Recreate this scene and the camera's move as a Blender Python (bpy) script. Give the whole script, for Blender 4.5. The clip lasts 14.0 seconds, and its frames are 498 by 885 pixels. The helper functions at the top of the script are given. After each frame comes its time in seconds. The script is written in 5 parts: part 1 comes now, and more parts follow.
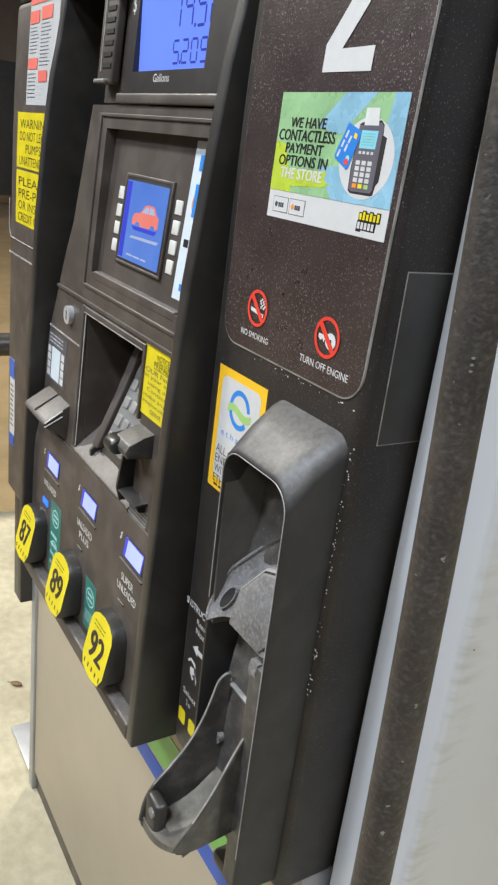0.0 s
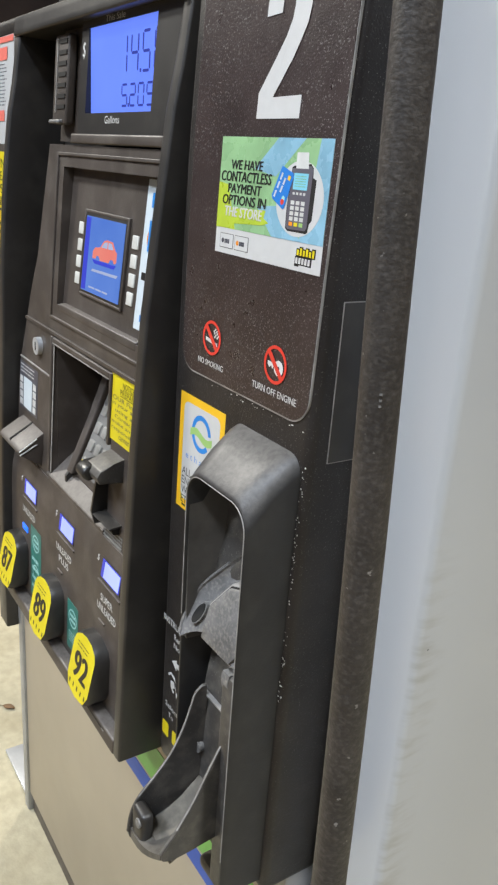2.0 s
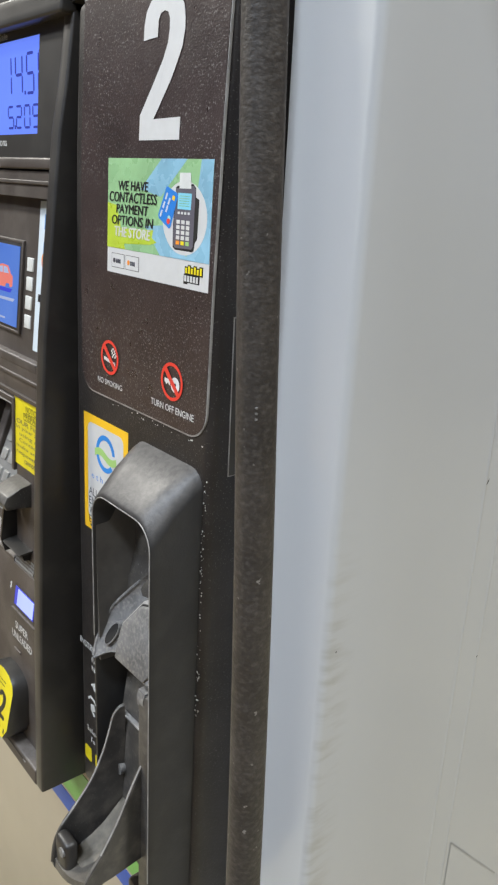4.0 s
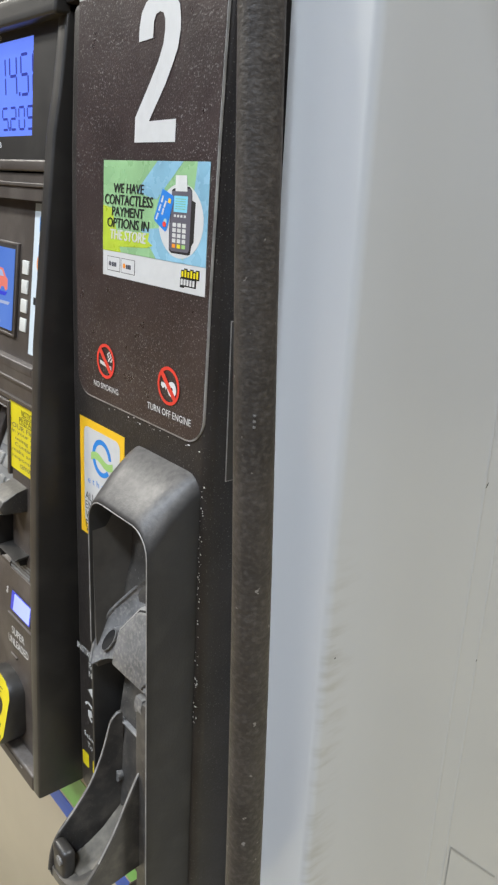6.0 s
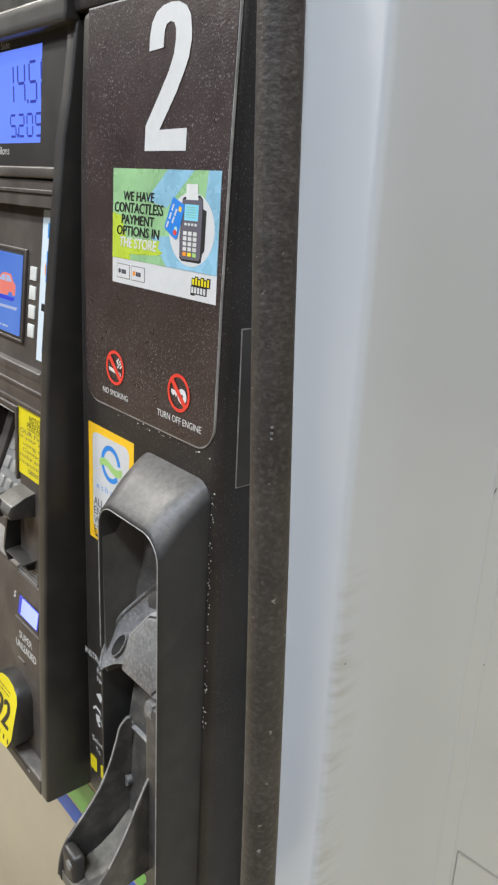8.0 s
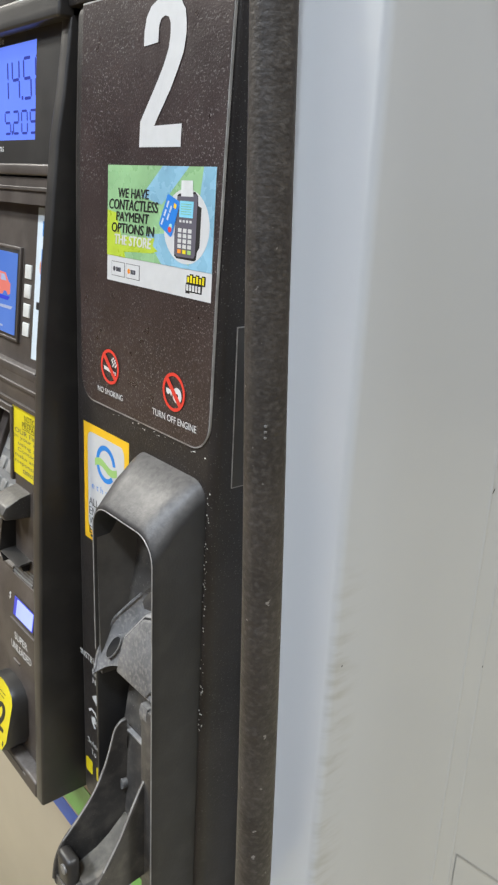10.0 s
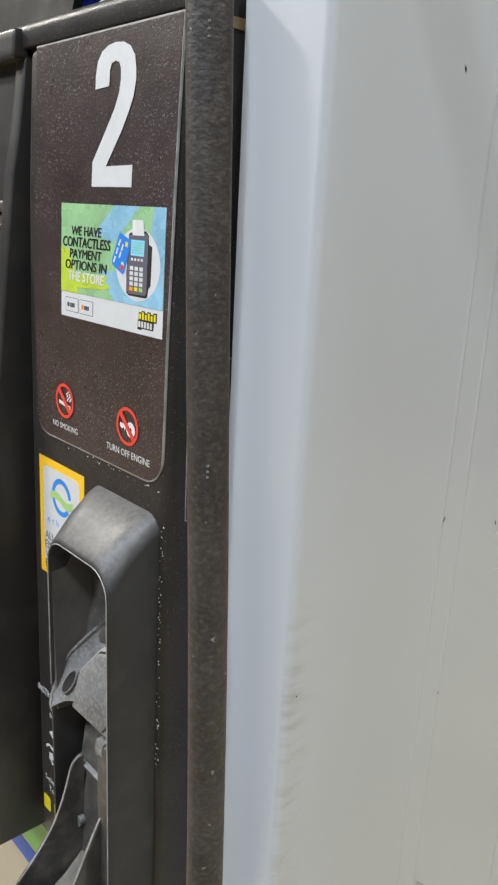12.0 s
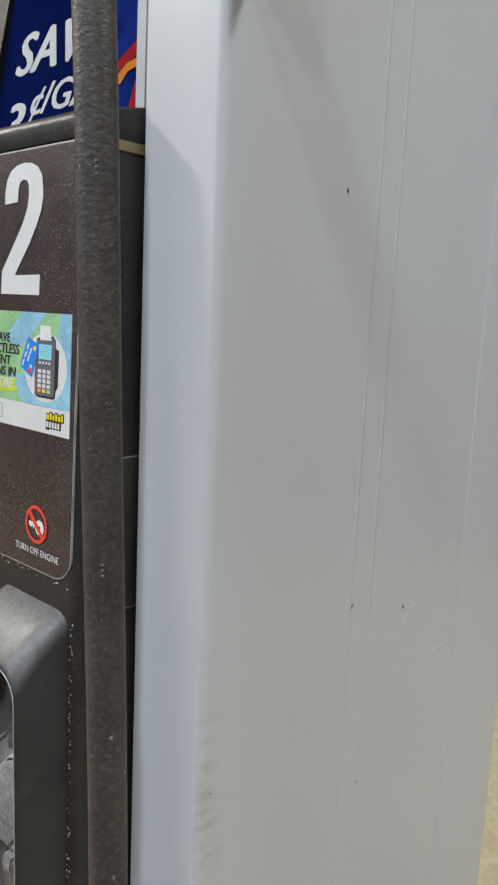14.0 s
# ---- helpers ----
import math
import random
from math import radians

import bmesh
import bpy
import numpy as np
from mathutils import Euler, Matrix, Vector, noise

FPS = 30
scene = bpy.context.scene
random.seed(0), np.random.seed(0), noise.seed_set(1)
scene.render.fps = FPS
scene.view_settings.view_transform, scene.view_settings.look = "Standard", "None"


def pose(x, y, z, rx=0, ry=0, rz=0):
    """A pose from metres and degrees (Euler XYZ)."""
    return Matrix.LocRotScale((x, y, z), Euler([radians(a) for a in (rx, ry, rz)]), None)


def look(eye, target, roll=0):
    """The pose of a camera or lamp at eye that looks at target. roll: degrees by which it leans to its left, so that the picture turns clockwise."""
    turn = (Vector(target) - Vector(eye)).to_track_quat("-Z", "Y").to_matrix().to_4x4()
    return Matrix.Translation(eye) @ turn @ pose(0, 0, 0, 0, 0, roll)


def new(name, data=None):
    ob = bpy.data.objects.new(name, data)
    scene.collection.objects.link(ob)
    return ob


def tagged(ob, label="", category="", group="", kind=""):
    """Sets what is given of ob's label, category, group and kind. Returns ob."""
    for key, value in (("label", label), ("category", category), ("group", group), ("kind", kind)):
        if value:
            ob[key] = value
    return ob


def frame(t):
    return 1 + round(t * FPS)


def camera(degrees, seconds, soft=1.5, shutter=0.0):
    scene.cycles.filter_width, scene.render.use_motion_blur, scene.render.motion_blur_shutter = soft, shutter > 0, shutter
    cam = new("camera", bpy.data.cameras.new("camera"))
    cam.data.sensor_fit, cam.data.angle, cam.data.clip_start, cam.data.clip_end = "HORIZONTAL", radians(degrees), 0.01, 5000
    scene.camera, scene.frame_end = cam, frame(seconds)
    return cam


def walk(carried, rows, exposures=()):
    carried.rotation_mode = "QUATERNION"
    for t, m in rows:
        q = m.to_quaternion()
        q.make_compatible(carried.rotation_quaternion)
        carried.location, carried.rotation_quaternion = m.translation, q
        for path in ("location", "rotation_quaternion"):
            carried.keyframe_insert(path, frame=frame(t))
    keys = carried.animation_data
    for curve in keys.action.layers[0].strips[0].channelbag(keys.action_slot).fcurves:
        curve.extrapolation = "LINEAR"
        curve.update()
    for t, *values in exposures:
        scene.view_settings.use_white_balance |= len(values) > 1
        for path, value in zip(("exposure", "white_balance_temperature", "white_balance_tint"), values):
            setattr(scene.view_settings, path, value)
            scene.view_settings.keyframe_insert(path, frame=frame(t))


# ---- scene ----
cam = camera(35.72, 14.0, soft=2.3)
PATH = [
    (0, (0.5689, -0.3658, 1.3575), (-0.2169, 0.1448, 1.0085), 6.89),
    (0.5, (0.5590, -0.3586, 1.3551), (-0.2440, 0.1165, 0.9953), 6.52),
    (1, (0.5606, -0.3751, 1.3579), (-0.2538, 0.0736, 0.9898), 5.87),
    (1.5, (0.5627, -0.3833, 1.3637), (-0.2430, 0.0838, 0.9995), 5.11),
    (2, (0.6058, -0.3651, 1.3849), (-0.1730, 0.1631, 1.0466), 4.15),
    (2.5, (0.6184, -0.3521, 1.3851), (-0.1356, 0.2193, 1.0609), 3.43),
    (3, (0.6238, -0.3523, 1.3860), (-0.1157, 0.2400, 1.0661), 3.08),
    (5.5, (0.6238, -0.3494, 1.3942), (-0.1012, 0.2624, 1.0780), 2.75),
    (6, (0.6184, -0.3482, 1.3918), (-0.1074, 0.2624, 1.0748), 2.70),
    (6.5, (0.6199, -0.3478, 1.3914), (-0.1060, 0.2632, 1.0756), 2.72),
    (7, (0.6179, -0.3475, 1.3920), (-0.1078, 0.2638, 1.0762), 2.69),
    (7.5, (0.6166, -0.3508, 1.3923), (-0.1090, 0.2607, 1.0768), 2.68),
    (8, (0.6138, -0.3554, 1.3972), (-0.1120, 0.2554, 1.0807), 2.61),
    (10.5, (0.6085, -0.3464, 1.3942), (-0.1165, 0.2656, 1.0783), 2.63),
    (11, (0.6039, -0.3446, 1.3944), (-0.1203, 0.2681, 1.0780), 2.61),
    (11.5, (0.6040, -0.3450, 1.3954), (-0.1199, 0.2692, 1.0811), 2.66),
    (12, (0.6227, -0.3443, 1.4045), (-0.0834, 0.3042, 1.1203), 2.81),
    (12.5, (0.6432, -0.3409, 1.4180), (-0.0319, 0.3572, 1.1793), 2.83),
    (13, (0.6491, -0.3401, 1.4135), (-0.0116, 0.3826, 1.2107), 2.65),
    (13.5, (0.6537, -0.3433, 1.4180), (-0.0097, 0.3826, 1.2364), 2.65),
    (14, (0.6496, -0.3448, 1.4155), (-0.0150, 0.3828, 1.2456), 2.57),
]
walk(cam, [(t, look(eye, target, roll)) for t, eye, target, roll in PATH], [(0.0, 0.10), (0.5, 0.15), (1.0, 0.15), (1.5, 0.08), (3.0, 0.0), (5.5, 0.03), (11.5, 0.06), (12.4, 0.02), (13.0, -0.14), (14.0, -0.16)])

# ---- light: night, LED fixtures under a canopy ----
scene.view_settings.exposure = 0.0
world = bpy.data.worlds.new("night_sky")
world.use_nodes = True
scene.world = world
world.node_tree.nodes["Background"].inputs[0].default_value = (0.055, 0.075, 0.14, 1)
world.node_tree.nodes["Background"].inputs[1].default_value = 1.2
CANOPY_Z = 4.5
WARM, COOL = (1.0, 0.97, 0.89), (0.76, 0.86, 1.0)  # COOL is an added tint that turns the column's front bluish
LAMPS = [  # x, y, watts, colour
    (-4.2, -2.15, 390, WARM), (-0.9, -3.4, 200, COOL), (2.2, 1.2, 162, (0.955, 0.99, 1.0)), (-4.2, 3.2, 280, WARM),
    # the last lamp is added to raise a highlight on the column's corner
    (-10.0, -3.0, 60, WARM), (-10.0, 4.0, 60, WARM), (0.8, -1.9, 145, COOL), (3.4, -3.8, 85, (0.95, 0.98, 1.0)),
]


def lamp_at(x, y, z, watts, size, color=(0.97, 0.99, 1.0)):
    lt = bpy.data.lights.new("area_lamp", "AREA")
    lt.energy, lt.size, lt.color = watts, size, color
    lt.shape = "SQUARE"
    ob = new("area_lamp", lt)
    ob.matrix_world = pose(x, y, z)
    return ob


for lx, ly, lw, lc in LAMPS:
    lamp_at(lx, ly, CANOPY_Z - 0.09, lw, 0.42, lc)
# helper without a fixture, set behind the beam lamp to brighten the far wall
lamp_at(-22.5, 2.7, 2.4, 420, 0.5, (1.0, 0.82, 0.56))


# ---- materials ----
def material(name, color, rough=0.5, metal=0.0, var=0.12, scale=8.0, bump=0.0, bump_scale=120.0, fine=0.06, spec=0.5,
             specks=None, stretch=(1, 1, 1), coat=0.0, dust=None, dust_toplight=None):
    """Principled surface with two scales of variation, optional grain, pale specks and dust."""
    m = bpy.data.materials.new(name)
    m.use_nodes = True
    nt = m.node_tree
    N, L = nt.nodes, nt.links
    p = N["Principled BSDF"]
    p.inputs["Metallic"].default_value = metal
    p.inputs["Specular IOR Level"].default_value = spec
    p.inputs["Coat Weight"].default_value = coat
    p.inputs["Coat Roughness"].default_value = 0.08
    tc = N.new("ShaderNodeTexCoord")
    mp = N.new("ShaderNodeMapping")
    mp.inputs["Scale"].default_value = stretch
    L.new(tc.outputs["Object"], mp.inputs["Vector"])

    def noise_tex(s, detail=4.0):
        n = N.new("ShaderNodeTexNoise")
        n.inputs["Scale"].default_value = s
        n.inputs["Detail"].default_value = detail
        L.new(mp.outputs["Vector"], n.inputs["Vector"])
        return n.outputs["Fac"]

    def ramp(sock, a, b, lo, hi):
        r = N.new("ShaderNodeMapRange")
        for i, v in zip((1, 2, 3, 4), (a, b, lo, hi)):
            r.inputs[i].default_value = v
        L.new(sock, r.inputs[0])
        return r.outputs[0]

    def mix(fac, a, b, kind="MIX"):
        x = N.new("ShaderNodeMix")
        x.data_type, x.blend_type = "RGBA", kind
        for sock, v in ((x.inputs[0], fac), (x.inputs[6], a), (x.inputs[7], b)):
            if isinstance(v, (int, float)):
                sock.default_value = v
            elif isinstance(v, tuple):
                sock.default_value = (*v, 1)
            else:
                L.new(v, sock)
        return x.outputs[2]

    big, small = noise_tex(scale), noise_tex(scale * 14, 6.0)
    dark = tuple(c * (1 - var) for c in color)
    light = tuple(min(1, c * (1 + var)) for c in color)
    col = mix(ramp(big, 0.3, 0.7, 0, 1), dark, light)
    col = mix(ramp(small, 0.35, 0.65, 0, fine), col, tuple(c * 0.35 for c in color))
    if dust:
        dcol, amount, dscale = dust
        d = noise_tex(dscale, 8.0)
        col = mix(ramp(d, 0.48, 0.72, 0, amount), col, dcol)
    if dust_toplight:
        # faces that look up turn paler: dust, plus top light put into the colour
        scol2, amount2 = dust_toplight
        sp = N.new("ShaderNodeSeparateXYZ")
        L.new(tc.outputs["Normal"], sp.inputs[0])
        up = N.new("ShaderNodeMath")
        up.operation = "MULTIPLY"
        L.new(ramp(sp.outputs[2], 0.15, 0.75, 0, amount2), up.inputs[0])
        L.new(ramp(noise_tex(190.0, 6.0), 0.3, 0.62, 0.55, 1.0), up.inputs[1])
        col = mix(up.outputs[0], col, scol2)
    rsock = ramp(noise_tex(scale * 3), 0.3, 0.7, rough * 0.85, min(1, rough * 1.15))
    if specks:
        scol, cut, sscale = specks
        s = noise_tex(sscale, 2.0)
        f = ramp(s, cut, cut + 0.03, 0, 0.75)
        patch = ramp(noise_tex(9.0, 3.0), 0.36, 0.62, 0.3, 1.0)
        mul = N.new("ShaderNodeMath")
        mul.operation = "MULTIPLY"
        L.new(f, mul.inputs[0]), L.new(patch, mul.inputs[1])
        col = mix(mul.outputs[0], col, scol)
    L.new(col, p.inputs["Base Color"])
    L.new(rsock, p.inputs["Roughness"])
    if bump:
        b = N.new("ShaderNodeBump")
        b.inputs["Strength"].default_value = 1.0
        b.inputs["Distance"].default_value = bump
        L.new(noise_tex(bump_scale, 3.0), b.inputs["Height"])
        L.new(b.outputs["Normal"], p.inputs["Normal"])
    return m


def glow(name, color, strength, rough=0.2, dim=None):
    """A lit display: its own light, behind a glossy front."""
    m = bpy.data.materials.new(name)
    m.use_nodes = True
    N, L = m.node_tree.nodes, m.node_tree.links
    p = N["Principled BSDF"]
    p.inputs["Base Color"].default_value = (*[c * 0.2 for c in color], 1)
    p.inputs["Roughness"].default_value = rough
    p.inputs["Emission Strength"].default_value = strength
    tc, n, x = N.new("ShaderNodeTexCoord"), N.new("ShaderNodeTexNoise"), N.new("ShaderNodeMix")
    n.inputs["Scale"].default_value = 14
    L.new(tc.outputs["Object"], n.inputs["Vector"])
    x.data_type = "RGBA"
    x.inputs[6].default_value = (*color, 1)
    x.inputs[7].default_value = (*(dim or tuple(c * 0.7 for c in color)), 1)
    L.new(n.outputs["Fac"], x.inputs[0])
    L.new(x.outputs[2], p.inputs["Emission Color"])
    return m


PLASTIC = material("textured_black_plastic", (0.025, 0.0215, 0.0195), 0.42, var=0.25, scale=14, bump=0.00026, bump_scale=560, spec=0.4, specks=((0.18, 0.17, 0.158), 0.66, 720.0))
PLATE = material("glossy_black_plate", (0.039, 0.0265, 0.0245), 0.32, var=0.2, scale=20, bump=0.00024, bump_scale=620, specks=((0.25, 0.235, 0.22), 0.62, 640.0))
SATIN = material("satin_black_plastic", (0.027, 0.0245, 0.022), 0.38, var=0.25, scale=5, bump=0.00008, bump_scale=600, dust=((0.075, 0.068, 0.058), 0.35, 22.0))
FRAME = material("brown_black_plastic", (0.060, 0.048, 0.040), 0.48, var=0.2, bump=0.0002, bump_scale=620, dust=((0.17, 0.148, 0.125), 0.3, 26.0), dust_toplight=((0.22, 0.195, 0.17), 0.5))
BOOT = material("boot_rubber_plastic", (0.050, 0.046, 0.042), 0.42, var=0.25, scale=16, bump=0.00012, bump_scale=700, dust=((0.16, 0.142, 0.118), 0.5, 60.0), specks=((0.26, 0.25, 0.235), 0.67, 700.0), dust_toplight=((0.20, 0.18, 0.15), 0.55))
HOOD = material("hood_plastic", (0.025, 0.0242, 0.0235), 0.45, var=0.2, scale=9, bump=0.00016, bump_scale=520, dust=((0.050, 0.047, 0.043), 0.4, 30.0), spec=0.38, dust_toplight=((0.165, 0.152, 0.140), 0.60))
WORN = material("worn_grey_plastic", (0.125, 0.122, 0.120), 0.45, var=0.25, scale=70, bump=0.0003, bump_scale=300, dust=((0.32, 0.30, 0.265), 0.55, 320.0), dust_toplight=((0.30, 0.28, 0.245), 0.35))
DARK = material("dark_cavity_plastic", (0.017, 0.016, 0.015), 0.6, spec=0.3)
PAINT = bpy.data.materials.new("pale_grey_paint")
PAINT.use_nodes = True


def paint_nodes(nt):
    N, L = nt.nodes, nt.links
    p = N["Principled BSDF"]
    tc, mp, n, x = N.new("ShaderNodeTexCoord"), N.new("ShaderNodeMapping"), N.new("ShaderNodeTexNoise"), N.new("ShaderNodeMix")
    mp.inputs["Scale"].default_value = (1, 1, 0.25)
    n.inputs["Scale"].default_value, n.inputs["Detail"].default_value = 9.0, 3.0
    x.data_type = "RGBA"
    x.inputs[6].default_value, x.inputs[7].default_value = (0.465, 0.472, 0.475, 1), (0.495, 0.502, 0.503, 1)
    L.new(tc.outputs["Object"], mp.inputs["Vector"]), L.new(mp.outputs["Vector"], n.inputs["Vector"])
    L.new(n.outputs["Fac"], x.inputs[0])
    # faint orange-peel and rubbed dirt low on the rolled corner
    d, r, y = N.new("ShaderNodeTexNoise"), N.new("ShaderNodeMapRange"), N.new("ShaderNodeMix")
    d.inputs["Scale"].default_value, d.inputs["Detail"].default_value = 34.0, 6.0
    mp2 = N.new("ShaderNodeMapping")
    mp2.inputs["Scale"].default_value = (0.3, 0.7, 3.2)
    L.new(tc.outputs["Object"], mp2.inputs["Vector"]), L.new(mp2.outputs["Vector"], d.inputs["Vector"])
    for i, v in zip((1, 2, 3, 4), (0.46, 0.66, 0.0, 0.32)):
        r.inputs[i].default_value = v
    L.new(d.outputs["Fac"], r.inputs[0])
    # hand-height rub marks beside the corner
    sep, m1, m2, m3, m4 = N.new("ShaderNodeSeparateXYZ"), N.new("ShaderNodeMapRange"), N.new("ShaderNodeMapRange"), N.new("ShaderNodeMath"), N.new("ShaderNodeMath")
    m0, m5 = N.new("ShaderNodeMapRange"), N.new("ShaderNodeMath")
    L.new(tc.outputs["Object"], sep.inputs[0])
    for q, vals, axis in ((m1, (0.060, 0.084, 1.0, 0.0), 1), (m0, (0.2490, 0.2545, 0.0, 1.0), 0), (m2, (1.16, 1.04, 0.0, 1.0), 2)):
        for i, v in zip((1, 2, 3, 4), vals):
            q.inputs[i].default_value = v
        L.new(sep.outputs[axis], q.inputs[0])
    m3.operation = m4.operation = m5.operation = "MULTIPLY"
    L.new(m1.outputs[0], m5.inputs[0]), L.new(m0.outputs[0], m5.inputs[1])
    L.new(m5.outputs[0], m3.inputs[0]), L.new(m2.outputs[0], m3.inputs[1])
    L.new(m3.outputs[0], m4.inputs[0]), L.new(r.outputs[0], m4.inputs[1])
    y.data_type = "RGBA"
    y.inputs[7].default_value = (0.25, 0.22, 0.165, 1)
    L.new(m4.outputs[0], y.inputs[0]), L.new(x.outputs[2], y.inputs[6])
    L.new(y.outputs[2], p.inputs["Base Color"])
    p.inputs["Roughness"].default_value = 0.3
    p.inputs["Coat Weight"].default_value, p.inputs["Coat Roughness"].default_value = 0.4, 0.07


paint_nodes(PAINT.node_tree)
STEEL = material("beige_satin_steel", (0.42, 0.365, 0.28), 0.4, metal=0.35, var=0.04, scale=2, fine=0.03)
TRIM = material("dull_aluminium", (0.42, 0.43, 0.44), 0.45, metal=0.7, var=0.12)
RUBBER = material("weathered_hose_rubber", (0.044, 0.037, 0.031), 0.5, var=0.3, scale=30, bump=0.00042, bump_scale=330, fine=0.4, spec=0.45, specks=((0.28, 0.26, 0.23), 0.72, 230.0), stretch=(1, 1, 1.3), dust=((0.140, 0.125, 0.110), 0.3, 300.0))
CONCRETE = material("pale_concrete", (0.42, 0.372, 0.255), 0.85, var=0.22, scale=3.0, bump=0.002, bump_scale=60, fine=0.25, dust=((0.21, 0.175, 0.105), 0.6, 6.0))
DRIVE = material("stained_drive_concrete", (0.175, 0.120, 0.052), 0.8, var=0.16, scale=0.5, bump=0.003, bump_scale=40, fine=0.25, dust=((0.25, 0.19, 0.098), 0.3, 1.6))
CEIL = material("canopy_panels", (0.72, 0.71, 0.68), 0.5, var=0.05)
STUCCO = material("beige_stucco", (0.52, 0.46, 0.34), 0.85, var=0.1, scale=1.5)
DARKWALL = material("dark_painted_wall", (0.05, 0.048, 0.045), 0.7)
BEAM = material("brown_beam_paint", (0.15, 0.112, 0.082), 0.7, var=0.25, scale=0.8)
BAND = material("brown_wall_band", (0.20, 0.145, 0.09), 0.7, var=0.2, scale=0.8)
WHITE = material("white_vinyl", (0.57, 0.565, 0.55), 0.35, var=0.03)
WHITEINK = material("white_print", (0.60, 0.60, 0.58), 0.45, var=0.1, scale=60)
# weaker light on the far panel put into this greyer white
SHEET = material("dimmed_white_vinyl", (0.47, 0.48, 0.48), 0.4, var=0.05)
YELLOW = material("yellow_vinyl", (0.68, 0.56, 0.012), 0.38, var=0.08, scale=30)
AMBER = material("amber_vinyl", (0.86, 0.50, 0.02), 0.35, var=0.05)
BLACKINK = material("black_print", (0.015, 0.015, 0.015), 0.4)
REDINK = material("red_print", (0.70, 0.05, 0.03), 0.4)
REDPALE = material("pale_red_print", (0.72, 0.16, 0.12), 0.4)
GREENSTK = material("teal_vinyl", (0.03, 0.17, 0.14), 0.4, var=0.15, scale=40)
TEALINK = material("pale_teal_print", (0.33, 0.58, 0.55), 0.4)
BLUEINK = material("blue_print", (0.02, 0.22, 0.62), 0.4)
LEAF = material("leaf_green_print", (0.32, 0.52, 0.16), 0.4)
NAVY = material("navy_vinyl", (0.0025, 0.006, 0.042), 0.8, var=0.15, spec=0.0)
STRIPEBLUE = material("blue_stripe_vinyl", (0.05, 0.105, 0.40), 0.5, var=0.15, spec=0.3)
SIGNBACK = material("black_sign_frame", (0.010, 0.0095, 0.009), 0.6, spec=0.15)
DUSTY = material("dust_covered_plastic", (0.135, 0.118, 0.092), 0.6, var=0.4, scale=40, bump=0.0003, bump_scale=300, dust=((0.26, 0.23, 0.18), 0.6, 70.0))
# paler than the boot: light on its inner wall put into the colour
INNER = material("dusty_lit_plastic", (0.082, 0.074, 0.064), 0.5, var=0.25, scale=22, bump=0.0001, bump_scale=600, dust=((0.15, 0.132, 0.108), 0.4, 45.0))
STRIPEGREEN = material("green_stripe_vinyl", (0.16, 0.42, 0.07), 0.4)
ADGREEN = material("ad_green_print", (0.27, 0.46, 0.23), 0.28, var=0.22, scale=14)
ADLIME = material("ad_lime_print", (0.44, 0.55, 0.05), 0.3, var=0.12, scale=30)
ADBLUE = material("ad_blue_print", (0.24, 0.44, 0.56), 0.28, var=0.18, scale=20)
DRAWNSCREEN = material("drawn_screen_print", (0.22, 0.58, 0.72), 0.32)
TERMINAL = material("drawn_terminal_print", (0.115, 0.105, 0.125), 0.35)
DRYLEAF = material("dry_leaf", (0.16, 0.09, 0.04), 0.8, var=0.3, scale=90)
CARDBLUE = material("card_blue_print", (0.03, 0.20, 0.60), 0.32)
SLATE = material("slate_print", (0.07, 0.07, 0.085), 0.35)
KEYGREY = material("pale_key_plastic", (0.58, 0.58, 0.54), 0.45, var=0.08, scale=60)
PADGREY = material("keypad_grey", (0.17, 0.165, 0.155), 0.5, var=0.15, scale=40)
KEYPAD = material("worn_key_metal", (0.30, 0.29, 0.265), 0.4, metal=0.2, var=0.2, scale=60)
LOCKMETAL = material("lock_metal", (0.62, 0.64, 0.66), 0.38, metal=0.6)
BRONZE = material("tarnished_strip", (0.28, 0.22, 0.10), 0.5, metal=0.4, var=0.3)
ORANGE = material("orange_print", (0.80, 0.26, 0.02), 0.4)
CANRED = material("can_red_print", (0.20, 0.012, 0.012), 0.8, spec=0.0)
CANGOLD = material("can_gold_print", (0.36, 0.13, 0.02), 0.8, spec=0.0)
SIGNWHITE = material("sign_white_print", (0.36, 0.36, 0.355), 0.6, spec=0.2)
CANBLUE = material("can_blue_print", (0.006, 0.014, 0.095), 0.8, spec=0.0, var=0.4, scale=30)
PALECARD = material("pale_blue_vinyl", (0.60, 0.67, 0.71), 0.35, var=0.03)
LCD = glow("lcd_backlight", (0.16, 0.27, 1.0), 0.95, dim=(0.13, 0.22, 0.9))
LCDINK = glow("lcd_segments", (0.05, 0.07, 0.42), 0.8)
PRICE = glow("price_backlight", (0.42, 0.50, 1.0), 1.25, dim=(0.22, 0.27, 0.95))
PRICEDGE = glow("price_backlight_edge", (0.06, 0.08, 0.7), 0.8)
SCREEN = glow("screen_blue", (0.05, 0.13, 0.50), 0.95, dim=(0.14, 0.26, 0.62))
SCREENCAR = glow("screen_red", (0.72, 0.16, 0.13), 0.85, dim=(0.80, 0.30, 0.24))
SCREENPALE = glow("screen_pale", (0.45, 0.52, 0.75), 0.8)
TAIL = glow("tail_lamp_red", (1.0, 0.05, 0.02), 6.0)
FARLAMP = glow("lamp_glow", (1.0, 0.95, 0.8), 14.0)
LEDBLUE = glow("blue_indicator", (0.01, 0.16, 1.0), 1.6)


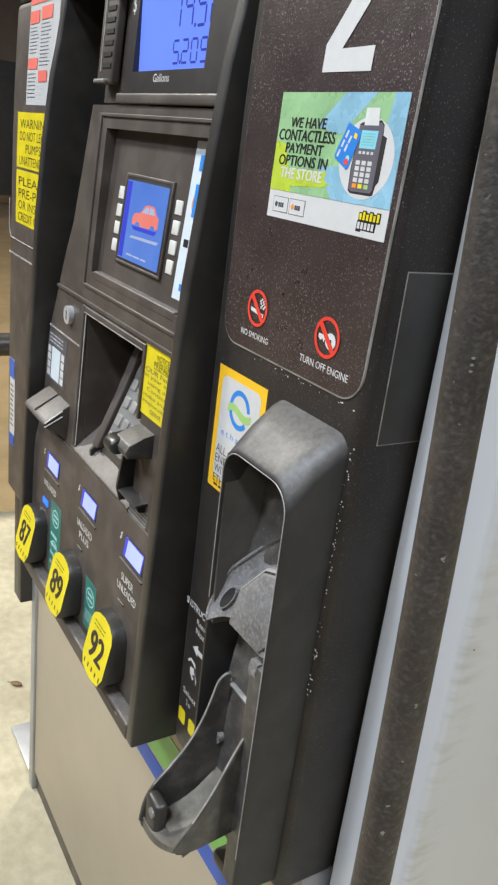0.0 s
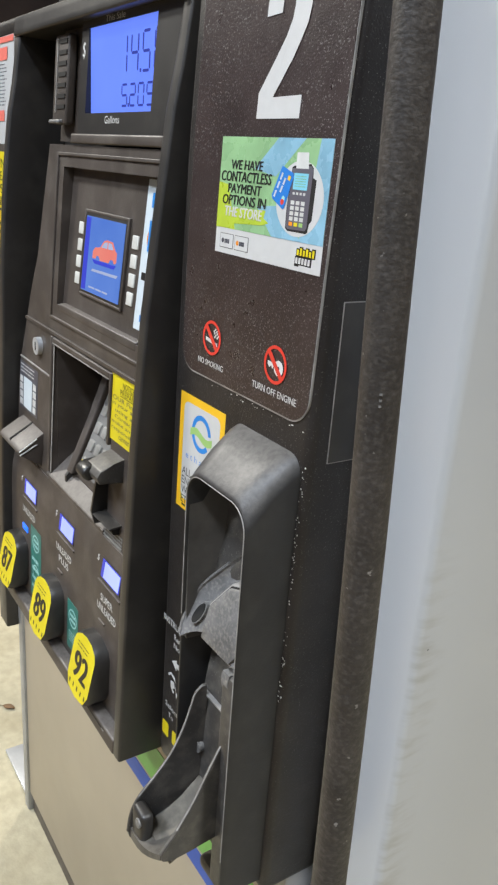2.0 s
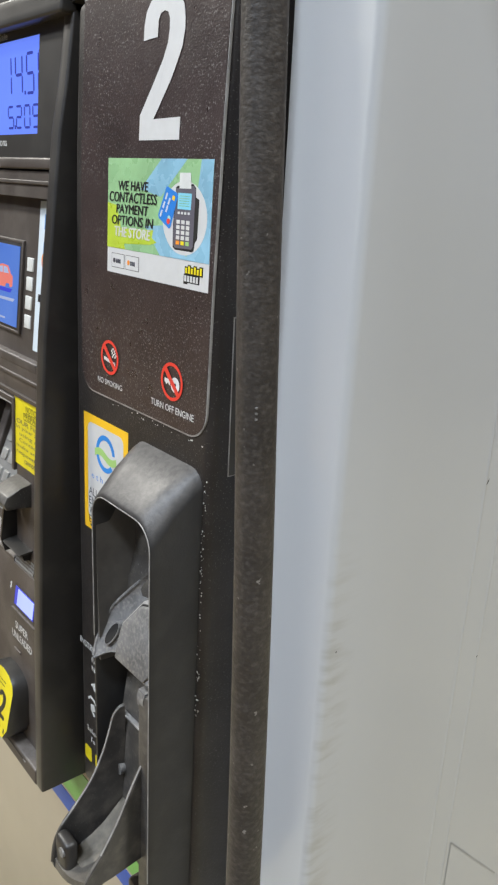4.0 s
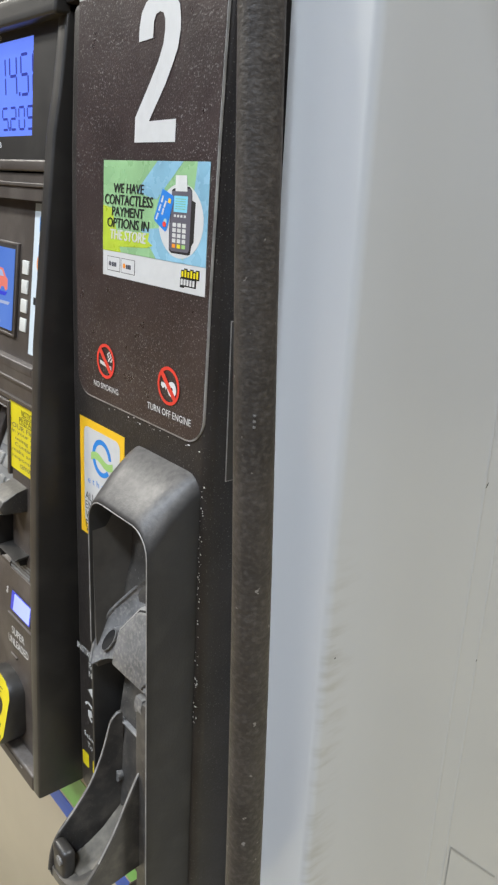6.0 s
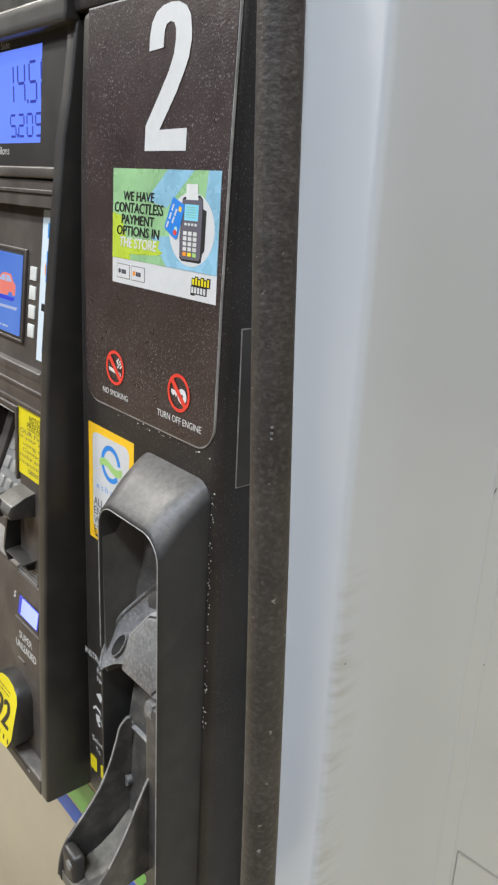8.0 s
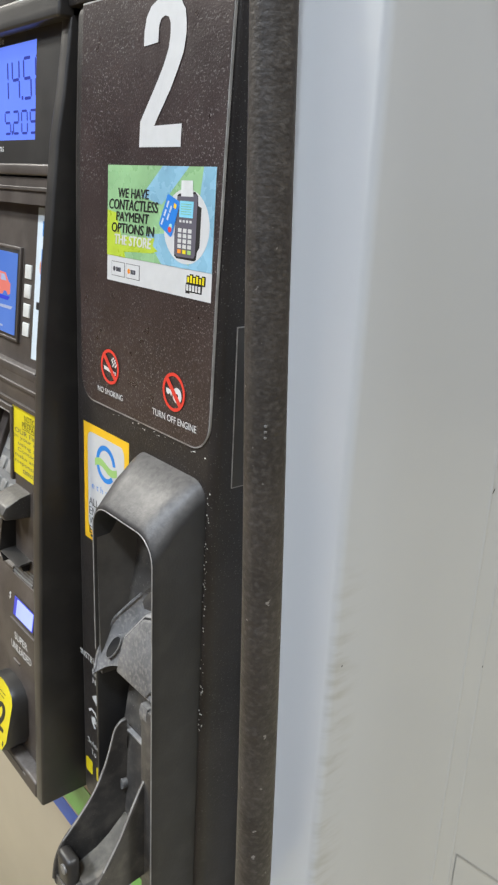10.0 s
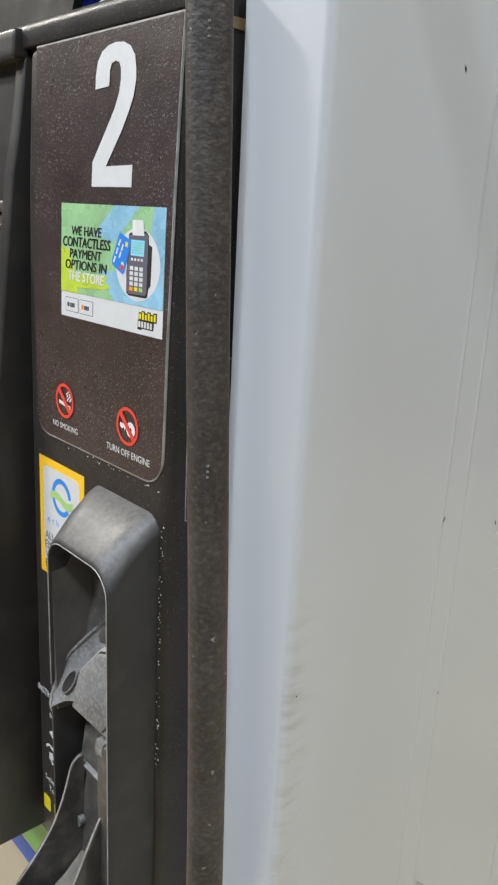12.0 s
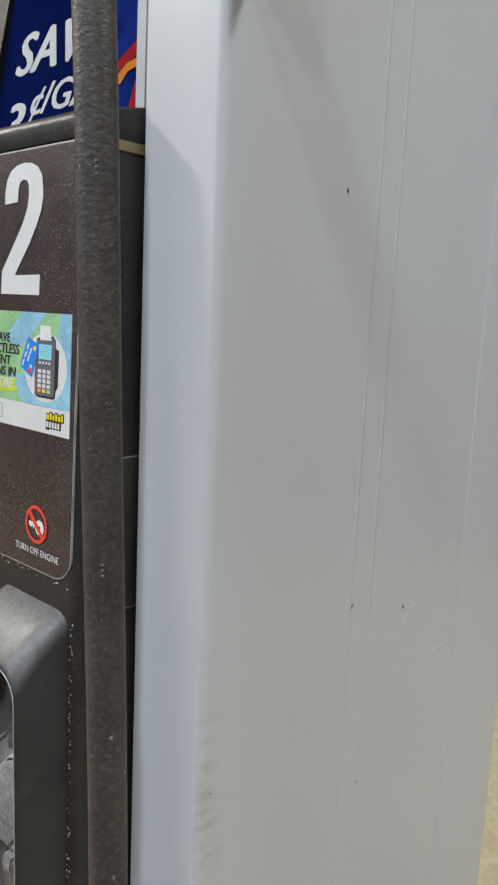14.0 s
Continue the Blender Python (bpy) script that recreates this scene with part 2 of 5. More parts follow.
# ---- mesh helpers ----
def add(name, bm, mat, parent=None, label="", smooth=False):
    me = bpy.data.meshes.new(name)
    bmesh.ops.recalc_face_normals(bm, faces=bm.faces)
    bm.to_mesh(me)
    bm.free()
    me.materials.append(mat)
    if smooth:
        me.polygons.foreach_set("use_smooth", [True] * len(me.polygons))
        me.set_sharp_from_angle(angle=radians(38))
    ob = new(name, me)
    # thing > part > sub-part, no further
    while parent is not None and parent.parent is not None and parent.parent.parent is not None:
        parent = parent.parent
    if parent is not None:
        ob.parent = parent
        ob.matrix_parent_inverse = Matrix.Translation(-parent.location) if parent.type == "EMPTY" else Matrix()
    if label:
        ob["label"] = label
    return ob


def part(name, bm, mat, parent, label="", smooth=True):
    return add(name, bm, mat, parent, label, smooth)


def thing(name, place, label, category, group="", kind=""):
    ob = new(name)
    ob.location = place
    ob.empty_display_size = 0.1
    tagged(ob, label, category, group, kind)
    bpy.context.view_layer.update()
    return ob


def box(x0, x1, y0, y1, z0, z1, bevel=0.0, seg=2, bm=None):
    own = bmesh.new()
    bmesh.ops.create_cube(own, size=1.0)
    for v in own.verts:
        v.co = Vector((x0 + (v.co.x + 0.5) * (x1 - x0), y0 + (v.co.y + 0.5) * (y1 - y0), z0 + (v.co.z + 0.5) * (z1 - z0)))
    if bevel:
        bmesh.ops.bevel(own, geom=own.edges[:], offset=bevel, segments=seg, profile=0.5, affect="EDGES")
    if bm is None:
        return own
    join(bm, own)
    return bm


def join(bm, other):
    me = bpy.data.meshes.new("scratch")
    other.to_mesh(me)
    other.free()
    bm.from_mesh(me)
    bpy.data.meshes.remove(me)


def curve_y(knots):
    zs, ys = [k[0] for k in knots], [k[1] for k in knots]
    return lambda z: float(np.interp(z, zs, ys))


# front profiles of the dispenser, y by height
Y_PANEL = curve_y([(0.70, -0.008), (1.06, -0.006), (1.20, -0.0045), (1.32, -0.003), (1.41, -0.0005), (1.48, 0.003), (1.57, 0.008)])
Y_FRAME = curve_y([(0.69, -0.054), (0.92, -0.047), (1.08, -0.040), (1.23, -0.030), (1.337, -0.018), (1.43, -0.007), (1.48, 0.003), (1.57, 0.014)])
Y_INNER = curve_y([(0.69, -0.038), (0.90, -0.033), (0.95, -0.022), (1.15, -0.013), (1.19, -0.012), (1.37, 0.001), (1.56, 0.014)])


def slab(x0, x1, z0, z1, yf, thick, n=1, off=0.0, bm=None, bevel=0.0):
    """A slab whose front follows a profile."""
    own = bmesh.new()
    rows = []
    for i in range(n + 1):
        z = z0 + (z1 - z0) * i / n
        y = yf(z) - off
        rows.append([own.verts.new(p) for p in ((x0, y, z), (x1, y, z), (x1, y + thick, z), (x0, y + thick, z))])
    for a, b in zip(rows, rows[1:]):
        for k in range(4):
            own.faces.new((a[k], a[(k + 1) % 4], b[(k + 1) % 4], b[k]))
    own.faces.new(rows[0]), own.faces.new(rows[-1])
    if bevel:
        bmesh.ops.recalc_face_normals(own, faces=own.faces)
        edges = [e for e in own.edges if len(e.link_faces) == 2 and e.calc_face_angle(0) > 0.7]
        bmesh.ops.bevel(own, geom=edges, offset=bevel, segments=3, profile=0.5, affect="EDGES")
    if bm is None:
        return own
    join(bm, own)
    return bm


def round_rect(x0, x1, z0, z1, r, k=5):
    pts = []
    for cx, cz, a0 in ((x1 - r, z1 - r, 0), (x0 + r, z1 - r, 90), (x0 + r, z0 + r, 180), (x1 - r, z0 + r, 270)):
        for i in range(k + 1):
            a = radians(a0 + 90 * i / k)
            pts.append((cx + r * math.cos(a), cz + r * math.sin(a)))
    return pts


def outline(pts, yf, thick, off=0.0005, bm=None):
    """A flat piece with any outline in x and z, laid on a front profile."""
    off, thick = (off * 0.4, thick * 0.5) if off < 0.003 else (off, thick)
    own = bmesh.new()
    a = [own.verts.new((x, yf(z) - off, z)) for x, z in pts]
    b = [own.verts.new((x, yf(z) - off + thick, z)) for x, z in pts]
    own.faces.new(a), own.faces.new(b)
    for i in range(len(pts)):
        j = (i + 1) % len(pts)
        own.faces.new((a[i], a[j], b[j], b[i]))
    if bm is None:
        return own
    join(bm, own)
    return bm


def ring(cx, cz, rx, rz, w, yf, off, n=36, a0=0.0, a1=360.0, bm=None):
    off *= 0.4
    own = bmesh.new()
    full = a1 - a0 > 359
    rows = []
    for i in range(n + (0 if full else 1)):
        a = radians(a0 + (a1 - a0) * i / n)
        row = []
        for k, o in ((1, off), (0, off), (0, off - 0.0001), (1, off - 0.0001)):
            x, z = cx + (rx - w * (1 - k)) * math.cos(a), cz + (rz - w * (1 - k)) * math.sin(a)
            row.append(own.verts.new((x, yf(z) - o, z)))
        rows.append(row)
    for i in range(len(rows) - (0 if full else 1)):
        p, q = rows[i], rows[(i + 1) % len(rows)]
        for k in range(4):
            own.faces.new((p[k], p[(k + 1) % 4], q[(k + 1) % 4], q[k]))
    if bm is None:
        return own
    join(bm, own)
    return bm


def disc(cx, cz, rx, rz, yf, off, n=40):
    return outline([(cx + rx * math.cos(2 * math.pi * i / n), cz + rz * math.sin(2 * math.pi * i / n)) for i in range(n)], yf, 0.0004, off)


def words(text, x0, x1, z0, z1, yf, off, shear=0.0, bold=0.0):
    """Lettering stretched into a box on a front profile."""
    off = off * 0.4 if off < 0.003 else off
    cu = bpy.data.curves.new("scratch", "FONT")
    cu.body, cu.size, cu.resolution_u = text, 1.0, 3
    ob = new("scratch", cu)
    dg = bpy.context.evaluated_depsgraph_get()
    me = bpy.data.meshes.new_from_object(ob.evaluated_get(dg))
    bpy.data.objects.remove(ob)
    bpy.data.curves.remove(cu)
    bm = bmesh.new()
    bm.from_mesh(me)
    bpy.data.meshes.remove(me)
    us, vs = [v.co.x for v in bm.verts], [v.co.y for v in bm.verts]
    u0, u1, v0, v1 = min(us), max(us), min(vs), max(vs)
    for v in bm.verts:
        s, t = (v.co.x - u0) / (u1 - u0), (v.co.y - v0) / (v1 - v0)
        z = z0 + t * (z1 - z0)
        v.co = Vector((x0 + s * (x1 - x0) + shear * t * (z1 - z0), yf(z) - off, z))
    if bold:
        # heavier strokes: close copies, each a hair deeper than the last
        base = bm.copy()
        for k, (dx, dz) in enumerate(((-1, 0), (1, 0), (0, -0.5), (0, 0.5))):
            own = base.copy()
            for v in own.verts:
                v.co += Vector((dx * bold * 1.6 * (z1 - z0), 0.000012 * (k + 1), dz * bold * (z1 - z0)))
            join(bm, own)
        base.free()
    return bm


def bars(x0, x1, z0, z1, n, yf, off, seed, fill=0.55, chop=True):
    """Lines of print too small to read."""
    rng = random.Random(seed)
    bm = bmesh.new()
    h = (z1 - z0) / n
    for i in range(n):
        z = z1 - (i + 0.5) * h
        x = x0
        end = x0 + (x1 - x0) * rng.uniform(0.75, 1.0)
        while x < end:
            w = min(rng.uniform(0.12, 0.3) * (x1 - x0), end - x) if chop else end - x
            if w > 0.001:
                outline([(x, z - h * fill / 2), (x + w, z - h * fill / 2), (x + w, z + h * fill / 2), (x, z + h * fill / 2)], yf, 0.0002, off, bm)
            x += w + 0.04 * (x1 - x0)
    return bm


def tube(points, r, n=16, smooth=6):
    """A round tube along a smooth line through the points."""
    P = [Vector(p) for p in points]
    line = []
    for i in range(len(P) - 1):
        a, b, c, d = P[max(i - 1, 0)], P[i], P[i + 1], P[min(i + 2, len(P) - 1)]
        for k in range(smooth):
            t = k / smooth
            line.append(0.5 * (2 * b + (c - a) * t + (2 * a - 5 * b + 4 * c - d) * t * t + (3 * b - a - 3 * c + d) * t ** 3))
    line.append(P[-1])
    bm = bmesh.new()
    rings = []
    side = None
    for i, p in enumerate(line):
        d = (line[min(i + 1, len(line) - 1)] - line[max(i - 1, 0)]).normalized()
        side = (Vector((1, 0, 0.01)) if side is None else side)
        side = (side - d * side.dot(d)).normalized()
        up = d.cross(side)
        rings.append([bm.verts.new(p + r * (side * math.cos(2 * math.pi * k / n) + up * math.sin(2 * math.pi * k / n))) for k in range(n)])
    for a, b in zip(rings, rings[1:]):
        for k in range(n):
            bm.faces.new((a[k], a[(k + 1) % n], b[(k + 1) % n], b[k]))
    bm.faces.new(rings[0]), bm.faces.new(rings[-1])
    return bm


def spline(points, n=5, closed=False):
    """More points along a smooth line through the given ones."""
    P = [Vector(p) for p in points]
    out = []
    for i in range(len(P) - 1):
        a, b, c, d = P[max(i - 1, 0)], P[i], P[i + 1], P[min(i + 2, len(P) - 1)]
        for k in range(n):
            t = k / n
            q = 0.5 * (2 * b + (c - a) * t + (2 * a - 5 * b + 4 * c - d) * t * t + (3 * b - a - 3 * c + d) * t ** 3)
            out.append(tuple(q))
    return out + [tuple(P[-1])]


def prism(pts, z0, z1):
    """An upright prism from an outline in plan."""
    bm = bmesh.new()
    a = [bm.verts.new((x, y, z0)) for x, y in pts]
    b = [bm.verts.new((x, y, z1)) for x, y in pts]
    bm.faces.new(a), bm.faces.new(b)
    for i in range(len(pts)):
        j = (i + 1) % len(pts)
        bm.faces.new((a[i], a[j], b[j], b[i]))
    return bm


def side_prism(pts, x0, x1):
    """A prism along x from an outline in y and z."""
    bm = bmesh.new()
    a = [bm.verts.new((x0, y, z)) for y, z in pts]
    b = [bm.verts.new((x1, y, z)) for y, z in pts]
    bm.faces.new(a), bm.faces.new(b)
    for i in range(len(pts)):
        j = (i + 1) % len(pts)
        bm.faces.new((a[i], a[j], b[j], b[i]))
    return bm


# ---- setting ----
def structure(name, bm, mat, label, category, smooth=False):
    return tagged(add(name, bm, mat, None, "", smooth), label, category, kind="structure")


structure("ground", box(-140, 140, -140, 140, -0.6, -0.12), DRIVE, "stained brown concrete forecourt under night light", "ground")
structure("pavement", box(-2.10, 3.2, -0.62, 1.25, -0.13, 0.0, 0.02), CONCRETE, "pale concrete pump island with a rounded kerb edge", "island")
structure("pavement_2", box(-0.95, 3.2, 1.254, 3.8, -0.13, -0.001, 0.004), CONCRETE, "pale concrete slab behind the pump island", "slab")
structure("joint", box(-3.6, -2.12, 0.232, 0.244, -0.1215, -0.1185), DARKWALL, "dark joint between concrete slabs", "slab joint")
# canopy out of view, assumed overhead to close the scene and reflect
structure("ceiling", box(-13, 6.5, -6.5, 7.0, CANOPY_Z, CANOPY_Z + 0.35), CEIL, "white panelled canopy over the forecourt", "canopy")
structure("wall_west", box(-27.0, -26.6, -24, 26, -0.12, 4.6), STUCCO, "plain beige building wall across the forecourt", "wall")
structure("trim", box(-26.6, -26.5, -24, 26, -0.12, 0.9), BAND, "brown painted band along the foot of the wall", "wall band")
structure("beam", box(-16.3, -15.9, -14, 20, 2.46, 4.6), BEAM, "brown beam across the far side of the forecourt", "beam")


# fixtures out of view, one housing for each assumed lamp
def canopy_light(x, y):
    t = thing("canopy_light", (x, y, CANOPY_Z), "square white LED fixture under the canopy", "canopy light", "lights under the canopy")
    part("housing", box(x - 0.26, x + 0.26, y - 0.26, y + 0.26, CANOPY_Z - 0.07, CANOPY_Z, 0.01), WHITE, t)
    return t


for lx, ly, lw, lc in LAMPS:
    canopy_light(lx, ly)

# ---- fuel dispenser ----
PUMP = thing("fuel_dispenser", (-0.33, 0.3, 0), "black and grey three-grade fuel dispenser on a concrete island", "fuel dispenser")

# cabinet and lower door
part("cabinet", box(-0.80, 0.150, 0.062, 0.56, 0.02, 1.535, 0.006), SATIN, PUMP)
door = part("lower_door", box(-0.735, 0.118, 0.030, 0.060, 0.052, 0.70, 0.003), STEEL, PUMP, "beige brushed steel lower door")
part("blue_stripe", box(-0.732, 0.115, 0.0292, 0.031, 0.535, 0.566), STRIPEBLUE, door, "blue vinyl stripe")
part("green_stripe", box(-0.732, 0.115, 0.0292, 0.031, 0.572, 0.632), STRIPEGREEN, door, "green vinyl stripe")
part("corner_post", box(-0.762, -0.737, 0.026, 0.062, 0.0, 0.70, 0.003), TRIM, PUMP, "dull aluminium corner post")
part("corner_post", box(0.121, 0.158, 0.022, 0.0615, 0.0, 0.708, 0.003), TRIM, PUMP, "dull aluminium corner post")
part("plinth", box(-0.735, 0.118, 0.036, 0.56, 0.0, 0.052, 0.002), FRAME, PUMP)
part("base_plate", box(-0.94, -0.765, 0.034, 0.30, 0.0, 0.008, 0.002), TRIM, PUMP, "grey steel base plate")


def column(x0, x1, name, label):
    """A sheet-metal end column with rolled corners and a shallow pair of folds on its outer side."""
    y0, y1, r, rs = 0.046, 0.616, 0.008, 0.006
    pts = []

    def arc(cx, cy, rad, a0, a1, k=7):
        for i in range(k + 1):
            a = radians(a0 + (a1 - a0) * i / k)
            pts.append((cx + rad * math.cos(a), cy + rad * math.sin(a)))

    arc(x0 + rs, y0 + 0.006 + rs, rs, 180, 270)
    arc(x1 - r, y0 + r, r, 270, 360, 10)
    for fy, dx in ((0.12, 0), (0.235, 0), (0.2382, 0), (0.2394, 0.0007), (0.2406, 0.0), (0.244, 0), (0.268, 0), (0.2709, 0), (0.2721, 0.0007), (0.2733, 0.0), (0.2765, 0), (0.40, 0.0), (0.452, 0), (0.458, 0.0), (0.459, 0.0011), (0.464, 0.0013), (0.57, 0.0045)):
        pts.append((x1 + dx, fy))
    arc(x1 + 0.0045 - 0.03, y1 - 0.03, 0.03, 0, 90, 8)
    pts.append((x0, y1))
    ob = part(name, prism(pts, 0.0, 2.35), PAINT, PUMP, label)
    return ob


column(0.1625, 0.2555, "end_column", "pale grey painted sheet-metal end column, lightly scuffed")


col_marks = bpy.data.objects["end_column"]
X_SIDE = 0.2555
for y, z, w, h, turn in ((0.240, 1.139, 0.0012, 0.006, 0.5), (0.337, 1.1135, 0.0012, 0.006, -0.5), (0.194, 1.513, 0.001, 0.005, -0.4), (0.268, 0.945, 0.0012, 0.003, 0.0), (0.058, 1.03, 0.001, 0.002, 0.0)):
    c = bmesh.new()
    sx = X_SIDE + (0.0018 if 0.24 < y < 0.272 else 0.0004)
    c.faces.new([c.verts.new((sx, y + u * w + turn * v * h, z + v * h)) for u, v in ((0, 0), (1, 0.1), (1.6, 0.5), (0.7, 1.0), (-0.2, 0.6))])
    part("chip", c, BLACKINK, col_marks, "small dark chip in the paint", smooth=False)
GREYLINE = material("thin_grey_line", (0.36, 0.36, 0.355), 0.6)
SCUFF = material("paint_scuff", (0.66, 0.67, 0.68), 0.45, var=0.1, scale=60)
for y0, y1, z0, z1, h in ((0.334, 0.352, 1.094, 1.112, 0.0022), (0.350, 0.362, 1.110, 1.116, 0.003), (0.355, 0.460, 1.064, 1.052, 0.0013), (0.372, 0.452, 1.044, 1.047, 0.0016), (0.342, 0.375, 1.062, 1.056, 0.001), (0.415, 0.445, 1.170, 1.166, 0.0012), (0.43, 0.462, 1.075, 1.068, 0.0007)):
    bm = bmesh.new()
    bm.faces.new([bm.verts.new(p) for p in ((X_SIDE + 0.0004, y0, z0), (X_SIDE + 0.0004, (y0 + y1) / 2, (z0 + z1) / 2 - h * 0.3), (X_SIDE + 0.0004, y1, z1), (X_SIDE + 0.0004, (y0 + y1) / 2, (z0 + z1) / 2 + h * 0.7))])
    part("scratch", bm, SCUFF, col_marks, "pale scratch", smooth=False)


# faint darker line low on the column's side
for ya, za, yb, zb in ((0.2810, 0.6960, 0.3950, 0.5775), (0.2810, 0.6960, 0.2800, 0.5000)):
    along = Vector((0, yb - ya, zb - za)).normalized()
    wide = Vector((0, along.z, -along.y)) * 0.0009
    bm = bmesh.new()
    bm.faces.new([bm.verts.new(Vector((X_SIDE + 0.0005, y, z)) + k * wide) for y, z, k in ((ya, za, -1), (yb, zb, -1), (yb, zb, 1), (ya, za, 1))])
    part("thin_line", bm, GREYLINE, col_marks, "faint darker line low on the column", smooth=False)


# hose-side panels
def hose_panel(x0, x1, mirror):
    bm = slab(x0, x1, 0.705, 1.5345, Y_PANEL, 0.07, 14, 0.0, bevel=0.009)
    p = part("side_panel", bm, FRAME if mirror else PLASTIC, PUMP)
    return p


panel = hose_panel(-0.070, 0.160, False)
left_panel = hose_panel(-0.822, -0.575, True)


def Y_PLATE(z):
    return Y_PANEL(z) - 0.0018


def grid_plate(x0, x1f, z0, z1, r, yf, off, n=24, rim=0.0):
    """A plate built in rows so that it bends with the panel."""
    bm = bmesh.new()
    rows = []
    for i in range(n + 1):
        s = i / n
        z = z0 + r * (1 - math.cos(radians(90 * i / 8))) if i <= 8 else z0 + r + (z1 - z0 - r) * (i - 8) / (n - 8)
        cut = 0.0
        if z < z0 + r:
            cut = r - math.sqrt(max(0, r * r - (z0 + r - z) ** 2))
        a, b = x0 + cut - rim, x1f(z) - cut + rim
        y = yf(z) - off
        rows.append([bm.verts.new((a + (b - a) * k / 4, y, z)) for k in range(5)] + [bm.verts.new((b, y + 0.002, z)), bm.verts.new((a, y + 0.002, z))])
    for p, q in zip(rows, rows[1:]):
        for k in range(7):
            bm.faces.new((p[k], p[(k + 1) % 7], q[(k + 1) % 7], q[k]))
    bm.faces.new(rows[0]), bm.faces.new(rows[-1])
    return bm


def plate_right(z):
    return 0.1535 + 0.004 * min(1.0, max(0.0, (z - 1.2) / 0.2))


GROOVE = material("pale_edge", (0.30, 0.285, 0.265), 0.5, var=0.3, scale=60)
plate = part("number_plate", grid_plate(-0.0515, plate_right, 1.194, 1.532, 0.022, Y_PANEL, 0.0016), PLATE, panel, "black plate with a white number and warning signs")
part("plate_edge", grid_plate(-0.0515, plate_right, 1.1924, 1.5335, 0.0235, Y_PANEL, 0.0011, rim=0.0010), GROOVE, panel, "pale edge of the plate")
TWO = [(.02, .70), (.02, .80), (.06, .89), (.16, .955), (.32, .99), (.5, 1), (.68, .99), (.84, .955), (.95, .89), (.99, .80), (1, .73), (.96, .62), (.86, .52), (.72, .40), (.35, .148), (1, .155), (1, 0),
       (0, 0), (0, .18), (.33, .41), (.52, .55), (.62, .66), (.645, .75), (.635, .82), (.59, .862), (.5, .876), (.41, .862), (.37, .82), (.365, .71)]
part("number_2", outline([(0.0475 + 0.0575 * u, 1.419 + 0.1035 * v) for u, v in TWO], Y_PLATE, 0.0003, 0.0008), WHITE, plate, "large white number 2", smooth=False)

# contactless payment sticker
sx0, sx1, sz0, sz1 = -0.001, 0.1515, 1.3105, 1.4055
stk = part("payment_sticker", outline([(sx0, sz0), (sx1, sz0), (sx1, sz1), (sx0, sz1)], Y_PLATE, 0.0004, 0.0005), WHITE, panel, "green and blue sticker about contactless payment", smooth=False)
SW, SH = sx1 - sx0, sz1 - sz0


def on_sticker(pts, mat, off, name="print"):
    part(name, outline([(sx0 + u * SW, sz1 - v * SH) for u, v in pts], Y_PLATE, 0.0002, off), mat, stk, smooth=False)


on_sticker([(0, 0), (1, 0), (1, 0.775), (0, 0.775)], ADGREEN, 0.0008, "green_ground")
on_sticker([(0.55, 0), (0.78, 0), (0.55, 0.30), (0.35, 0.25)], ADBLUE, 0.0010, "blue_band")
on_sticker([(0.90, 0), (1, 0), (1, 0.775), (0.80, 0.775), (0.86, 0.4)], ADBLUE, 0.0010, "blue_band")
on_sticker([(0.40, 0.55), (0.62, 0.52), (0.82, 0.775), (0.56, 0.775)], ADBLUE, 0.0010, "blue_band")
on_sticker([(0, 0.38), (0.10, 0.40), (0.2, 0.775), (0, 0.775)], ADLIME, 0.0010, "lime_patch")
on_sticker([(0.075, 0.60), (0.49, 0.575), (0.475, 0.64), (0.525, 0.675), (0.46, 0.70), (0.09, 0.735), (0.06, 0.69), (0.09, 0.66)], ADLIME, 0.0012, "lime_highlight")
part("white_disc", disc(sx0 + 0.771 * SW, sz1 - 0.452 * SH, 0.196 * SW, 0.288 * SH, Y_PLATE, 0.0013), WHITE, stk, smooth=False)
for i, (line, u0, u1, v, h) in enumerate((("WE HAVE", 0.115, 0.425, 0.190, 0.078), ("CONTACTLESS", 0.02, 0.515, 0.284, 0.086), ("PAYMENT", 0.10, 0.43, 0.388, 0.078), ("OPTIONS IN", 0.05, 0.482, 0.484, 0.082), ("THE STORE", 0.08, 0.455, 0.582, 0.086))):
    part("lettering", words(line, sx0 + u0 * SW, sx0 + u1 * SW, sz1 - (v + h) * SH, sz1 - v * SH, Y_PLATE, 0.0017, 0.1, bold=0.03), WHITE if i == 4 else BLACKINK, stk, smooth=False)
# drawn card terminal and bank card
on_sticker([(0.69, 0.22), (0.705, 0.205), (0.84, 0.185), (0.864, 0.215), (0.868, 0.285), (0.896, 0.30), (0.892, 0.60), (0.874, 0.63), (0.866, 0.695), (0.85, 0.705), (0.70, 0.705), (0.679, 0.685), (0.675, 0.52), (0.688, 0.33)], DARK, 0.0015, "drawn_shadow")
on_sticker([(0.692, 0.225), (0.845, 0.20), (0.862, 0.225), (0.858, 0.66), (0.845, 0.685), (0.70, 0.69), (0.682, 0.67), (0.68, 0.52), (0.692, 0.33)], TERMINAL, 0.0017, "drawn_terminal")
on_sticker([(0.714, 0.258), (0.832, 0.258), (0.828, 0.382), (0.712, 0.382)], DRAWNSCREEN, 0.0020, "drawn_screen")
for k in range(5):
    on_sticker([(0.728, 0.278 + k * 0.019), (0.815, 0.278 + k * 0.019), (0.815, 0.283 + k * 0.019), (0.728, 0.283 + k * 0.019)], ADGREEN, 0.0023, "drawn_screen_line")
